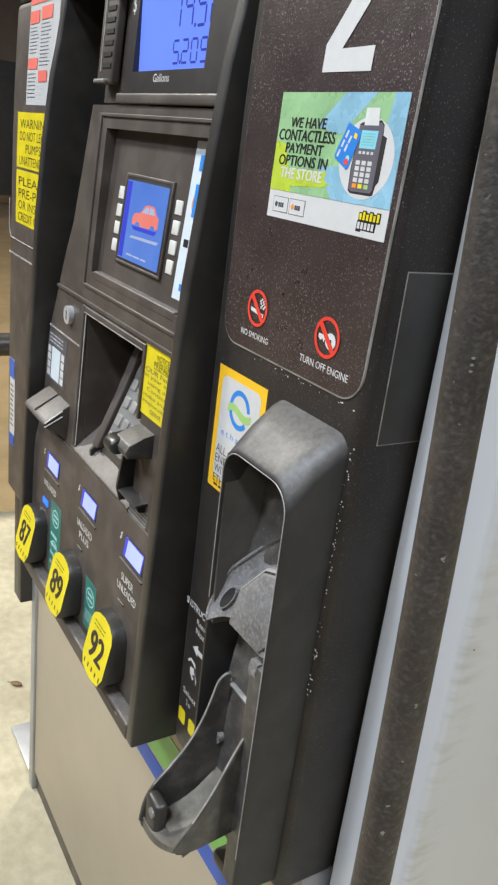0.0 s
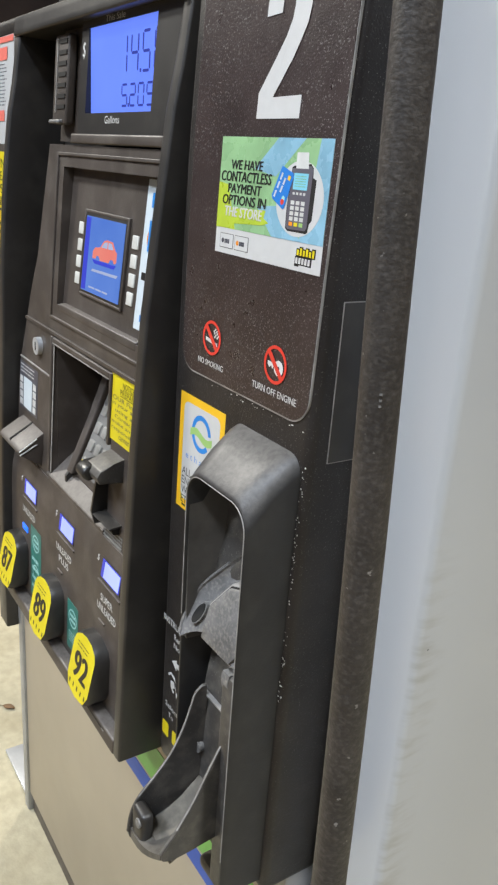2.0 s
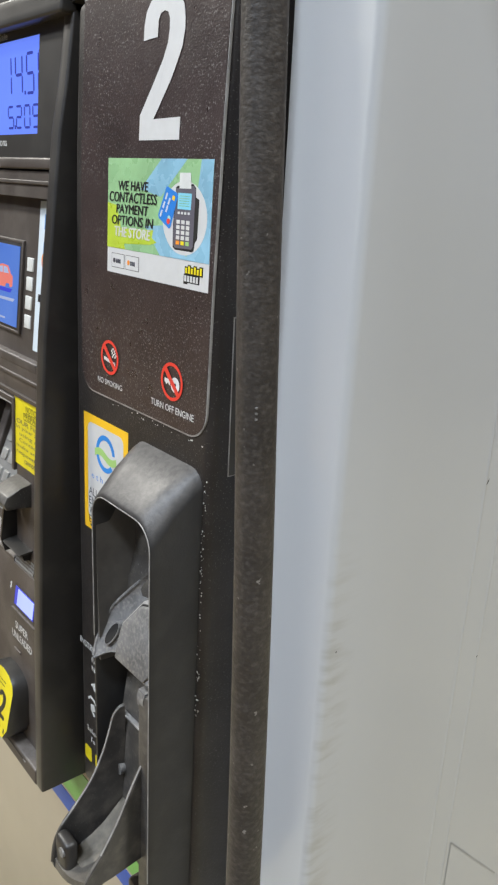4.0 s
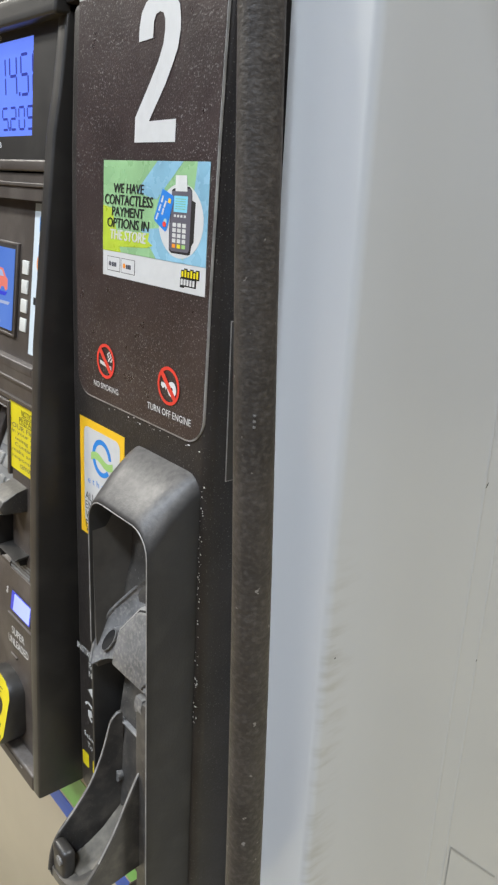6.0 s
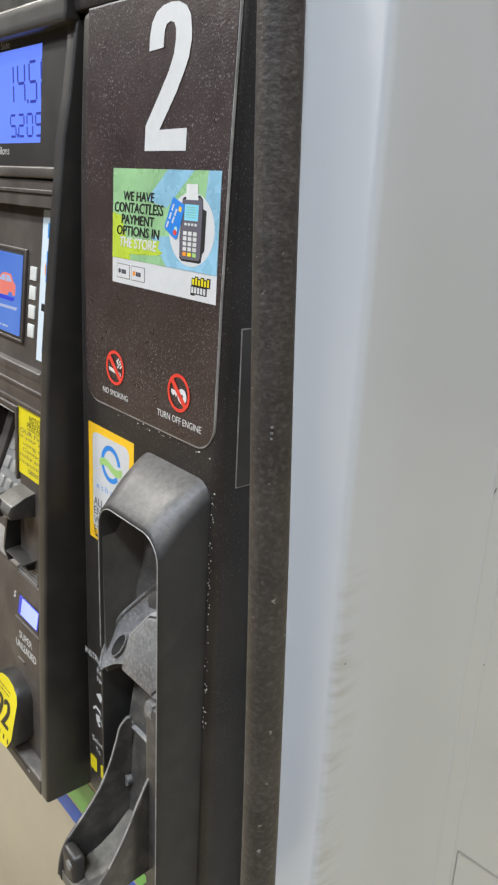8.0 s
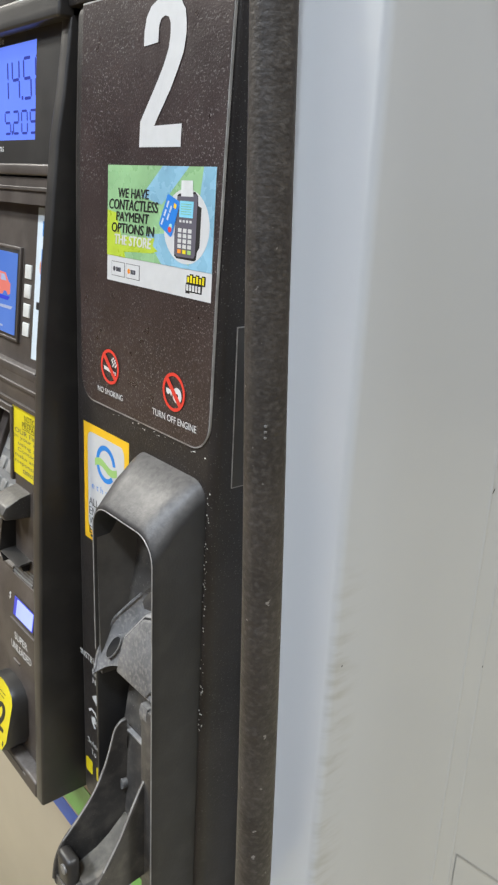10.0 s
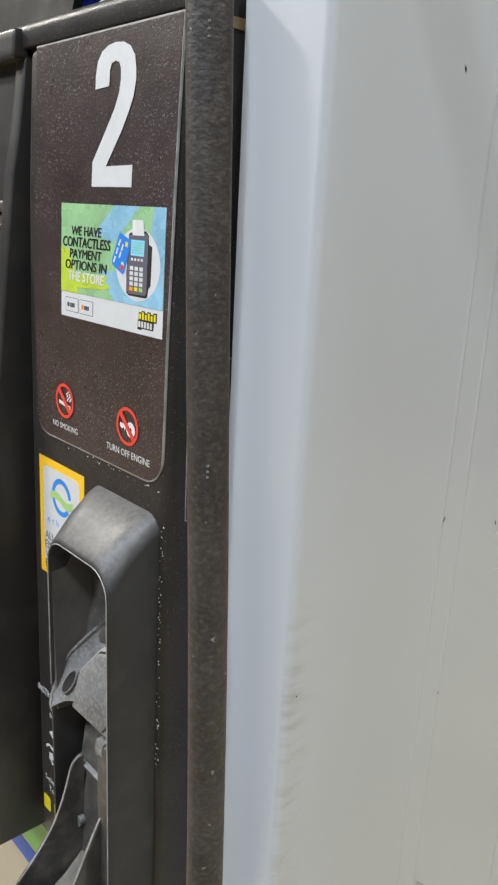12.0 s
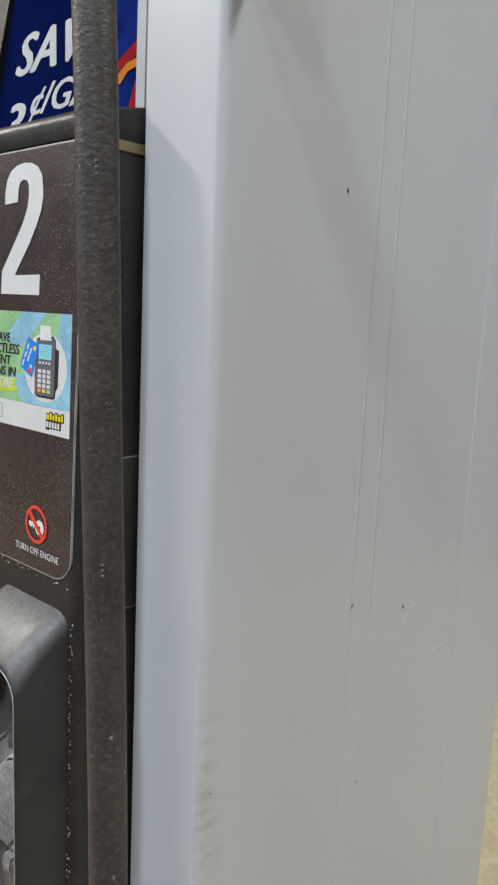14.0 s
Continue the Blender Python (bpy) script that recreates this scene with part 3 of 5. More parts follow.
on_sticker([(0.722, 0.105), (0.816, 0.103), (0.826, 0.222), (0.724, 0.224)], WHITEINK, 0.0020, "drawn_receipt")
on_sticker([(0.607, 0.214), (0.622, 0.216), (0.706, 0.262), (0.714, 0.285), (0.655, 0.53), (0.642, 0.545), (0.545, 0.47), (0.536, 0.445)], CARDBLUE, 0.0023, "drawn_card")
part("drawn_card_mark", disc(sx0 + 0.634 * SW, sz1 - 0.487 * SH, 0.016 * SW, 0.023 * SH, Y_PLATE, 0.0026), REDINK, stk, smooth=False)
part("drawn_card_mark", disc(sx0 + 0.640 * SW, sz1 - 0.462 * SH, 0.014 * SW, 0.022 * SH, Y_PLATE, 0.0024), TEALINK, stk, smooth=False)
for u, v in ((0.612, 0.262), (0.59, 0.33), (0.567, 0.40), (0.638, 0.30), (0.618, 0.36)):
    on_sticker([(u, v), (u + 0.012, v + 0.006), (u - 0.004, v + 0.058), (u - 0.016, v + 0.050)], WHITE, 0.0025, "drawn_card_line")
on_sticker([(0.668, 0.278), (0.69, 0.29), (0.682, 0.325), (0.66, 0.312)], AMBER, 0.0025, "drawn_card_chip")
for c in range(4):
    on_sticker([(0.716 + c * 0.029, 0.402), (0.733 + c * 0.029, 0.402), (0.733 + c * 0.029, 0.421), (0.716 + c * 0.029, 0.421)], KEYGREY, 0.0020, "drawn_key")
for r in range(5):
    for c in range(3):
        u, v = 0.707 + c * 0.043, 0.467 + r * 0.041
        on_sticker([(u, v), (u + 0.030, v), (u + 0.030, v + 0.030), (u, v + 0.030)], (ORANGE, YELLOW, LEAF)[c] if r == 4 else KEYGREY, 0.0020, "drawn_key")
for u0 in (0.052, 0.208):
    part("badge_outline", outline([(sx0 + u0 * SW, sz0 + 0.048 * SH), (sx0 + (u0 + 0.142) * SW, sz0 + 0.048 * SH), (sx0 + (u0 + 0.142) * SW, sz0 + 0.178 * SH), (sx0 + u0 * SW, sz0 + 0.178 * SH)], Y_PLATE, 0.0002, 0.0008), PADGREY, stk, smooth=False)
    part("badge", outline([(sx0 + (u0 + 0.004) * SW, sz0 + 0.054 * SH), (sx0 + (u0 + 0.138) * SW, sz0 + 0.054 * SH), (sx0 + (u0 + 0.138) * SW, sz0 + 0.172 * SH), (sx0 + (u0 + 0.004) * SW, sz0 + 0.172 * SH)], Y_PLATE, 0.0002, 0.0011), WHITE, stk, smooth=False)
    part("badge_disc", disc(sx0 + (u0 + 0.032) * SW, sz0 + 0.112 * SH, 0.013 * SW, 0.022 * SH, Y_PLATE, 0.0014), SLATE if u0 < 0.1 else ORANGE, stk, smooth=False)
    part("badge_mark", bars(sx0 + (u0 + 0.052) * SW, sx0 + (u0 + 0.122) * SW, sz0 + 0.086 * SH, sz0 + 0.134 * SH, 1, Y_PLATE, 0.0014, 3, 0.8), SLATE, stk, smooth=False)
for k in range(6):
    u = 0.800 + k * 0.0255
    on_sticker([(u - 0.006, 0.822 - (k % 2) * 0.014), (u + 0.024, 0.822 - (k % 2) * 0.014), (u + 0.024, 0.886), (u - 0.006, 0.886)], BLACKINK, 0.0009, "logo_shadow")
    on_sticker([(u, 0.832 - (k % 2) * 0.014), (u + 0.016, 0.832 - (k % 2) * 0.014), (u + 0.016, 0.876), (u, 0.876)], YELLOW, 0.0013, "logo_upper")
    if k < 5:
        u -= 0.006
        on_sticker([(u - 0.006, 0.884), (u + 0.030, 0.882), (u + 0.028, 0.952 + (k == 0) * 0.012), (u - 0.008, 0.952 + (k == 0) * 0.012)], BLACKINK, 0.0008, "logo_shadow")
        on_sticker([(u + 0.001, 0.894), (u + 0.018, 0.893), (u + 0.018, 0.942), (u, 0.942)], WHITE, 0.0013, "logo_lower")


# prohibition signs and chipped paint
rng_chip = random.Random(11)
def prohibition(cx, cz, r, kind):
    s = part("sign_ring", ring(cx, cz, r, r, r * 0.17, Y_PLATE, 0.0014), REDINK, plate, "red prohibition ring", smooth=False)
    d = r * 0.68
    w = r * 0.10
    part("sign_bar", outline([(cx - d - w, cz + d - w), (cx - d + w, cz + d + w), (cx + d + w, cz - d + w), (cx + d - w, cz - d - w)], Y_PLATE, 0.0002, 0.0017), REDINK, plate, smooth=False)
    if kind == "cigarette":
        part("sign_symbol", outline([(cx - 0.66 * r, cz - 0.02 * r), (cx + 0.30 * r, cz - 0.16 * r), (cx + 0.30 * r, cz - 0.36 * r), (cx - 0.66 * r, cz - 0.22 * r)], Y_PLATE, 0.0002, 0.0010), WHITEINK, plate, smooth=False)
        bm = bmesh.new()
        for dx in (0.38, 0.54):
            outline([(cx + dx * r, cz - 0.18 * r), (cx + (dx + 0.10) * r, cz - 0.2 * r), (cx + (dx + 0.10) * r, cz - 0.40 * r), (cx + dx * r, cz - 0.38 * r)], Y_PLATE, 0.0002, 0.0010, bm)
        for dx in (0.0, 0.28):
            for i in range(5):
                z = cz + (0.05 + i * 0.11) * r
                x = cx + (dx + 0.25 + 0.10 * math.sin(i * 1.7)) * r
                outline([(x, z), (x + 0.12 * r, z), (x + 0.16 * r, z + 0.12 * r), (x + 0.04 * r, z + 0.12 * r)], Y_PLATE, 0.0002, 0.0010, bm)
        part("sign_smoke", bm, WHITEINK, plate, smooth=False)
    else:
        part("sign_symbol", ring(cx + 0.30 * r, cz - 0.12 * r, 0.40 * r, 0.40 * r, 0.30 * r, Y_PLATE, 0.0010), WHITEINK, plate, smooth=False)
        part("sign_shaft", outline([(cx - 0.68 * r, cz + 0.10 * r), (cx + 0.05 * r, cz + 0.06 * r), (cx + 0.05 * r, cz - 0.16 * r), (cx - 0.15 * r, cz - 0.12 * r), (cx - 0.22 * r, cz - 0.26 * r), (cx - 0.34 * r, cz - 0.10 * r), (cx - 0.5 * r, cz - 0.22 * r), (cx - 0.68 * r, cz - 0.08 * r)], Y_PLATE, 0.0002, 0.0010), WHITEINK, plate, smooth=False)


for i in range(60):
    z = rng_chip.uniform(0.93, 1.16)
    x, w = 0.1535 + rng_chip.uniform(-0.001, 0.0035), rng_chip.uniform(0.0006, 0.0016)
    part("paint_chip", outline([(x, z), (x + w, z + w * 0.4), (x + w * 0.7, z + w * 1.3), (x - w * 0.2, z + w)], Y_PANEL, 0.0002, 0.0006), KEYGREY, panel, smooth=False)
for i in range(16):
    x, w = rng_chip.uniform(-0.03, 0.15), rng_chip.uniform(0.0008, 0.002)
    z = 1.1905 - rng_chip.uniform(0, 0.004)
    part("paint_chip", outline([(x, z), (x + w, z + w * 0.2), (x + w * 0.7, z + w * 0.7), (x - w * 0.2, z + w * 0.5)], Y_PANEL, 0.0002, 0.0006), KEYGREY, panel, smooth=False)


prohibition(0.0035, 1.2325, 0.0160, "cigarette")
prohibition(0.1065, 1.2325, 0.0160, "key")
part("lettering", words("NO SMOKING", -0.019, 0.026, 1.2055, 1.2108, Y_PLATE, 0.0008, bold=0.008), WHITEINK, plate, smooth=False)
part("lettering", words("TURN OFF ENGINE", 0.075, 0.139, 1.2062, 1.2120, Y_PLATE, 0.0008, bold=0.008), WHITEINK, plate, smooth=False)

# ethanol sticker
ex0, ex1, ez0, ez1 = -0.052, 0.034, 1.043, 1.1675
eth = part("ethanol_sticker", outline([(ex0, ez0), (ex1, ez0), (ex1, ez1), (ex0, ez1)], Y_PANEL, 0.0004, 0.0006), AMBER, panel, "amber and white sticker with a blue ring", smooth=False)
part("white_field", outline(round_rect(ex0 + 0.008, ex1 - 0.008, ez0 + 0.012, ez1 - 0.008, 0.008), Y_PANEL, 0.0002, 0.0009), WHITE, eth, smooth=False)
part("blue_ring", ring(-0.008, 1.134, 0.0185, 0.0190, 0.0050, Y_PANEL, 0.0014, a0=8, a1=318), BLUEINK, eth, smooth=False)
wave = [(-0.029 + 0.042 * i / 10, 1.131 + 0.003 * math.sin(i / 10 * 6.28) + 0.004) for i in range(11)]
part("green_wave", outline(wave + [(x, z - 0.0075) for x, z in reversed(wave)], Y_PANEL, 0.0002, 0.0017), LEAF, eth, smooth=False)
part("lettering", words("e t h a n o l", -0.036, 0.022, 1.1015, 1.1080, Y_PANEL, 0.0014), BLUEINK, eth, smooth=False)
for i, (line, w) in enumerate((("ALL GRADES", 0.070), ("ENRICHED", 0.062), ("WITH", 0.031), ("ETHANOL", 0.056))):
    z = 1.0905 - i * 0.0105
    part("lettering", words(line, ex0 + 0.010, ex0 + 0.010 + w * 0.95, z - 0.0085, z, Y_PANEL, 0.0014), BLACKINK, eth, smooth=False)
part("small_print", bars(ex0 + 0.012, ex1 - 0.02, ez0 + 0.003, ez0 + 0.007, 1, Y_PANEL, 0.0011, 4, 0.6), BLACKINK, eth, smooth=False)

# instruction print beside the boot
for line, x0, x1, z0, z1 in (("INSTRUCTIONS", -0.068, 0.004, 0.893, 0.901), ("Remove", -0.042, -0.010, 0.880, 0.887), ("Nozzle", -0.042, -0.012, 0.869, 0.876), ("Select", -0.056, -0.026, 0.783, 0.790), ("To", -0.048, -0.037, 0.771, 0.778)):
    part("lettering", words(line, x0, x1, z0, z1, Y_PANEL, 0.0006, bold=0.008), WHITEINK, panel, smooth=False)
part("arrow_print", outline([(-0.045, 0.850), (-0.034, 0.857), (-0.034, 0.853), (-0.022, 0.853), (-0.022, 0.847), (-0.034, 0.847), (-0.034, 0.843)], Y_PANEL, 0.0002, 0.0005), WHITEINK, panel, smooth=False)
for k, pts in enumerate(([(-0.053, 0.829), (-0.046, 0.834), (-0.0365, 0.832), (-0.034, 0.826), (-0.0385, 0.829), (-0.046, 0.831), (-0.051, 0.826)], [(-0.046, 0.823), (-0.038, 0.825), (-0.0355, 0.818), (-0.041, 0.815), (-0.0365, 0.812), (-0.039, 0.809), (-0.0455, 0.815)], [(-0.035, 0.822), (-0.030, 0.812), (-0.031, 0.806), (-0.0325, 0.812)])):
    part("nozzle_print", outline(pts, Y_PANEL, 0.0002, 0.0005), WHITEINK, panel, smooth=False)
for x in (-0.061, -0.037):
    part("yellow_mark", outline(round_rect(x, x + 0.015, 0.741, 0.760, 0.003), Y_PANEL, 0.0003, 0.0005), YELLOW, panel, smooth=False)

# seam cover on the side of the panel
part("side_cover", box(0.1602, 0.1612, 0.0145, 0.057, 1.163, 1.292, 0.0004), SATIN, panel)
part("side_cover_edge", box(0.1601, 0.1608, 0.0138, 0.057, 1.1622, 1.2928), GROOVE, panel)

# ---- nozzle boot ----
boot = part("nozzle_boot", bmesh.new(), BOOT, PUMP)


def boot_shell():
    def path(xl, xr, zt, r, zl, zr, k=7):
        pts = [(xl, zl), (xl, (zl + zt - r) / 2), (xl, zt - r)]
        pts += [(xl + r - r * math.cos(radians(90 * i / k)), zt - r + r * math.sin(radians(90 * i / k))) for i in range(1, k + 1)]
        pts += [(xr - r + r * math.sin(radians(90 * i / k)), zt - r + r * math.cos(radians(90 * i / k))) for i in range(0, k + 1)]
        pts += [(xr, zt - r - (zt - r - zr) * i / 5) for i in range(1, 6)]
        return pts
    def rings_at(i, y, zt, r, ins):
        return [(x, y, z) for x, z in path(0.0455 + i + ins, 0.1525 - i - ins, zt - ins, max(r - ins, 0.006), 0.768, 0.718)]
    rows = [rings_at(0.0, -0.003, 1.1680, 0.017, 0), rings_at(0.0008, -0.012, 1.1645, 0.019, 0), rings_at(0.002, -0.030, 1.1515, 0.022, 0),
            rings_at(0.0028, -0.0455, 1.1365, 0.026, 0), rings_at(0.0030, -0.0500, 1.1322, 0.026, 0.0006), rings_at(0.0030, -0.0518, 1.1305, 0.026, 0.0016),
            rings_at(0.0030, -0.0518, 1.1305, 0.026, 0.0036), rings_at(0.0030, -0.050, 1.1305, 0.026, 0.0044), rings_at(0.0030, -0.004, 1.142, 0.026, 0.0052)]
    bm = bmesh.new()
    V = [[bm.verts.new(p) for p in row] for row in rows]
    n = len(rows[0])
    for a, b in zip(V, V[1:] + V[:1]):
        for k in range(n - 1):
            bm.faces.new((a[k], a[k + 1], b[k + 1], b[k]))
    bm.faces.new([r[0] for r in V]), bm.faces.new([r[-1] for r in V])
    return bm


part("shell", boot_shell(), HOOD, boot, "black hood shell, greyed on top by dust and painted light")
def prism_lean():
    """An added liner beside the nozzle rest, leant to catch light: thin at the top, thicker and rounder towards the
    rest.
    """
    bm = bmesh.new()
    rows = []
    for i in range(9):
        z = 0.955 + 0.165 * i / 8
        t = 0.0070 * (1 - i / 8) ** 1.4 + 0.0022
        rows.append([bm.verts.new(p) for p in ((0.0505, -0.049, z), (0.0507 + t * 0.8, -0.0495, z), (0.0507 + t * 0.9, -0.036, z), (0.0507 + t * 1.2, -0.022, z), (0.0507 + t * 2.2, -0.008, z), (0.0505, -0.006, z))])
    for p, q in zip(rows, rows[1:]):
        for k in range(6):
            bm.faces.new((p[k], p[(k + 1) % 6], q[(k + 1) % 6], q[k]))
    bm.faces.new(rows[0]), bm.faces.new(rows[-1])
    return bm


RIM = [(0.0510, -0.0521, 0.98 + 0.02 * i) for i in range(6)] + [(0.0510 + 0.0223 * (1 - math.cos(radians(15 * i))), -0.0521, 1.1045 + 0.0223 * math.sin(radians(15 * i))) for i in range(7)]
RIM += [(0.1470 - 0.0223 + 0.0223 * math.sin(radians(15 * i)), -0.0521, 1.1045 + 0.0223 * math.cos(radians(15 * i))) for i in range(7)] + [(0.1470, -0.0521, 1.06 - 0.05 * i) for i in range(7)]
part("rim_edge", tube(RIM, 0.0005, 6, 1), GROOVE, boot, "pale edge of the opening")
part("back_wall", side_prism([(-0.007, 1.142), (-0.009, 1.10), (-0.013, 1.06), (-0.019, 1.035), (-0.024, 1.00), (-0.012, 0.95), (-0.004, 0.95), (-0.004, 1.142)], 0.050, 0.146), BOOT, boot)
part("inner_wall", prism_lean(), INNER, boot, "dusty inner liner of the boot, coloured as if lit")
REST_Y = curve_y([(0.945, -0.0575), (0.962, -0.0555), (0.980, -0.047), (1.000, -0.037), (1.020, -0.027), (1.042, -0.018), (1.064, -0.0115)])
REST_X = curve_y([(0.961, 0.0610), (0.966, 0.0575), (0.973, 0.0540), (0.985, 0.0522), (1.005, 0.0545), (1.018, 0.061), (1.040, 0.080), (1.064, 0.104)])


def rest_plate():
    """The worn rest: a dished sheet that leans back and narrows upwards, its foot cut aslant to a tip."""
    bm = bmesh.new()
    n, m = 16, 10
    front, back = [], []
    for i in range(n + 1):
        f, g = [], []
        for k in range(m + 1):
            u = k / m
            foot = 0.962 + 0.013 * min(1.0, u / 0.3) ** 0.8
            z = foot + (1.064 - foot) * i / n
            x0 = REST_X(z)
            x = x0 + (0.146 - x0) * u
            y = REST_Y(z) + 0.004 * math.sin(math.pi * min(1.0, u * 2.2)) - (0.003 if k == 0 else 0.0)
            f.append(bm.verts.new((x, y, z)))
            g.append(bm.verts.new((x, y + 0.0045, z - 0.001)))
        front.append(f)
        back.append(g)
    for i in range(n):
        for k in range(m):
            bm.faces.new((front[i][k], front[i][k + 1], front[i + 1][k + 1], front[i + 1][k]))
            bm.faces.new((back[i][k], back[i][k + 1], back[i + 1][k + 1], back[i + 1][k]))
        for k in (0, m):
            bm.faces.new((front[i][k], front[i + 1][k], back[i + 1][k], back[i][k]))
    for i in (0, n):
        for k in range(m):
            bm.faces.new((front[i][k], front[i][k + 1], back[i][k + 1], back[i][k]))
    return bm


part("nozzle_rest", rest_plate(), WORN, boot, "scuffed grey nozzle rest")
BLOCK_Y = curve_y([(0.94, -0.0585), (1.05, -0.0265)])


def block(grow, front, back):
    own = bmesh.new()
    pts = [(0.0855, 0.9735), (0.0850, 0.988), (0.0835, 1.004), (0.104, 1.032), (0.128, 1.040), (0.1445, 1.030), (0.1445, 0.986), (0.1365, 0.974)]
    cx, cz = 0.114, 1.003
    pts = [(min(0.1455, cx + (x - cx) * grow), cz + (z - cz) * grow) for x, z in pts]
    f = [own.verts.new((x, BLOCK_Y(z) - front, z)) for x, z in pts]
    g = [own.verts.new((x, BLOCK_Y(z) + back, z)) for x, z in pts]
    own.faces.new(f), own.faces.new(g)
    for k in range(len(pts)):
        m = (k + 1) % len(pts)
        own.faces.new((f[k], f[m], g[m], g[k]))
    bmesh.ops.bevel(own, geom=own.edges[:], offset=0.0016, segments=2, profile=0.5, affect="EDGES")
    return own


part("rest_block", block(0.95, 0.0035, 0.014), WORN, boot, "worn grey hook block")
part("rest_seam", block(1.02, 0.0005, 0.010), DARK, boot)
part("rest_flange", block(1.07, 0.0000, 0.009), GROOVE, boot, "pale rubbed edge of the hook block")


def rest_disc(rx, rz, lift):
    own = bmesh.new()
    loops = []
    for d in (-lift, 0.006):
        loops.append([own.verts.new((0.0690 + rx * math.cos(radians(15 * k)) + 0.25 * rz * math.sin(radians(15 * k)), REST_Y(0.988 + rz * math.sin(radians(15 * k))) + d, 0.988 + rz * math.sin(radians(15 * k)))) for k in range(24)])
    own.faces.new(loops[0]), own.faces.new(loops[1])
    for k in range(24):
        m = (k + 1) % 24
        own.faces.new((loops[0][k], loops[0][m], loops[1][m], loops[1][k]))
    return own


# raised dark disc, the shade of a hole put into its colour
part("rest_disc", rest_disc(0.0056, 0.0098, 0.0011), DARK, boot)
part("rest_disc_rim", rest_disc(0.0068, 0.0112, 0.0007), WORN, boot)
part("rest_ridge", tube([(0.0585, -0.0570, 0.9635), (0.0545, -0.0525, 0.972), (0.0530, -0.0470, 0.984), (0.0550, -0.0380, 1.003), (0.0620, -0.0300, 1.017), (0.0800, -0.0200, 1.040)], 0.0019, 8, 5), WORN, boot, "pale rubbed edge of the rest")
part("channel", side_prism([(-0.012, 0.956), (-0.022, 0.94), (-0.033, 0.87), (-0.036, 0.80), (-0.040, 0.745), (-0.004, 0.735), (-0.004, 0.956)], 0.062, 0.130), BOOT, boot)
part("channel_seam", box(0.0615, 0.120, -0.0335, -0.026, 0.8945, 0.8962), GROOVE, boot)
rail = box(0.121, 0.147, -0.0478, -0.008, 0.712, 0.958, 0.004)
part("inner_rail", rail, BOOT, boot)
part("rail_chip", side_prism([(-0.0485, 0.953), (-0.0465, 0.9595), (-0.036, 0.960), (-0.0475, 0.944)], 0.1212, 0.132), WORN, boot, "pale rubbed end of the rail")
part("foot", box(0.098, 0.146, -0.046, -0.006, 0.706, 0.722, 0.005), BOOT, boot)
part("screw", tube([(0.0725, -0.0400, 0.834), (0.0725, -0.0335, 0.834)], 0.0062, 14, 2), WORN, boot, "dusty screw head")


def cradle():
    """The flared lower tray: two curved cheeks that spread forwards, a sloping floor and a lip."""
    left = [(-0.033, 0.906), (-0.038, 0.905), (-0.043, 0.896), (-0.047, 0.880), (-0.053, 0.858), (-0.064, 0.832), (-0.080, 0.808), (-0.096, 0.788), (-0.104, 0.770), (-0.107, 0.748), (-0.104, 0.739), (-0.088, 0.740), (-0.034, 0.765)]
    right = [(-0.040, 0.884), (-0.046, 0.878), (-0.057, 0.857), (-0.072, 0.826), (-0.088, 0.800), (-0.100, 0.785), (-0.1045, 0.778), (-0.103, 0.771), (-0.085, 0.768), (-0.034, 0.775)]

    def cheek(prof, x_at):
        own = bmesh.new()
        prof = [(p[0], p[1]) for p in spline([(y, z, 0) for y, z in prof], 4)]
        a = [own.verts.new((x_at(y) - 0.002, y, z)) for y, z in prof]
        b = [own.verts.new((x_at(y) + 0.002, y, z)) for y, z in prof]
        own.faces.new(a), own.faces.new(b)
        for i in range(len(prof)):
            k = (i + 1) % len(prof)
            own.faces.new((a[i], a[k], b[k], b[i]))
        return own

    xl = lambda y: float(np.interp(-y, (0.033, 0.05, 0.107), (0.073, 0.068, 0.060)))
    xr = lambda y: 0.1265
    bm = cheek(left, xl)
    join(bm, cheek(right, xr))
    own = bmesh.new()
    rows = []
    for y, zl, zr in ((-0.034, 0.790, 0.800), (-0.055, 0.772, 0.790), (-0.080, 0.758, 0.781), (-0.100, 0.752, 0.778), (-0.1055, 0.752, 0.778), (-0.106, 0.742, 0.772), (-0.098, 0.740, 0.770), (-0.060, 0.750, 0.772), (-0.034, 0.765, 0.775)):
        rows.append([own.verts.new((xl(y) + (xr(y) - xl(y)) * k / 6, y - 0.002 * math.sin(k / 6 * math.pi), zl + (zr - zl) * k / 6 - (0.006 * math.sin(k / 6 * math.pi)))) for k in range(7)])
    for p, q in zip(rows, rows[1:] + rows[:1]):
        for k in range(6):
            own.faces.new((p[k], p[k + 1], q[k + 1], q[k]))
    own.faces.new([r[0] for r in rows]), own.faces.new([r[-1] for r in rows])
    join(bm, own)
    return bm


part("cradle_dust", side_prism([(-0.0345, 0.800), (-0.056, 0.7805), (-0.080, 0.7665), (-0.094, 0.7615), (-0.094, 0.7585), (-0.056, 0.7755), (-0.0345, 0.794)], 0.074, 0.124), DUSTY, boot, "brown dust lying in the cradle")
LEFT_RIM = [(0.073, -0.0335, 0.9065), (0.0725, -0.038, 0.9055), (0.070, -0.043, 0.8965), (0.069, -0.047, 0.8805), (0.0677, -0.053, 0.8585), (0.0661, -0.064, 0.8325), (0.0638, -0.080, 0.8085), (0.0616, -0.096, 0.7885), (0.0604, -0.1042, 0.770), (0.060, -0.1072, 0.748)]
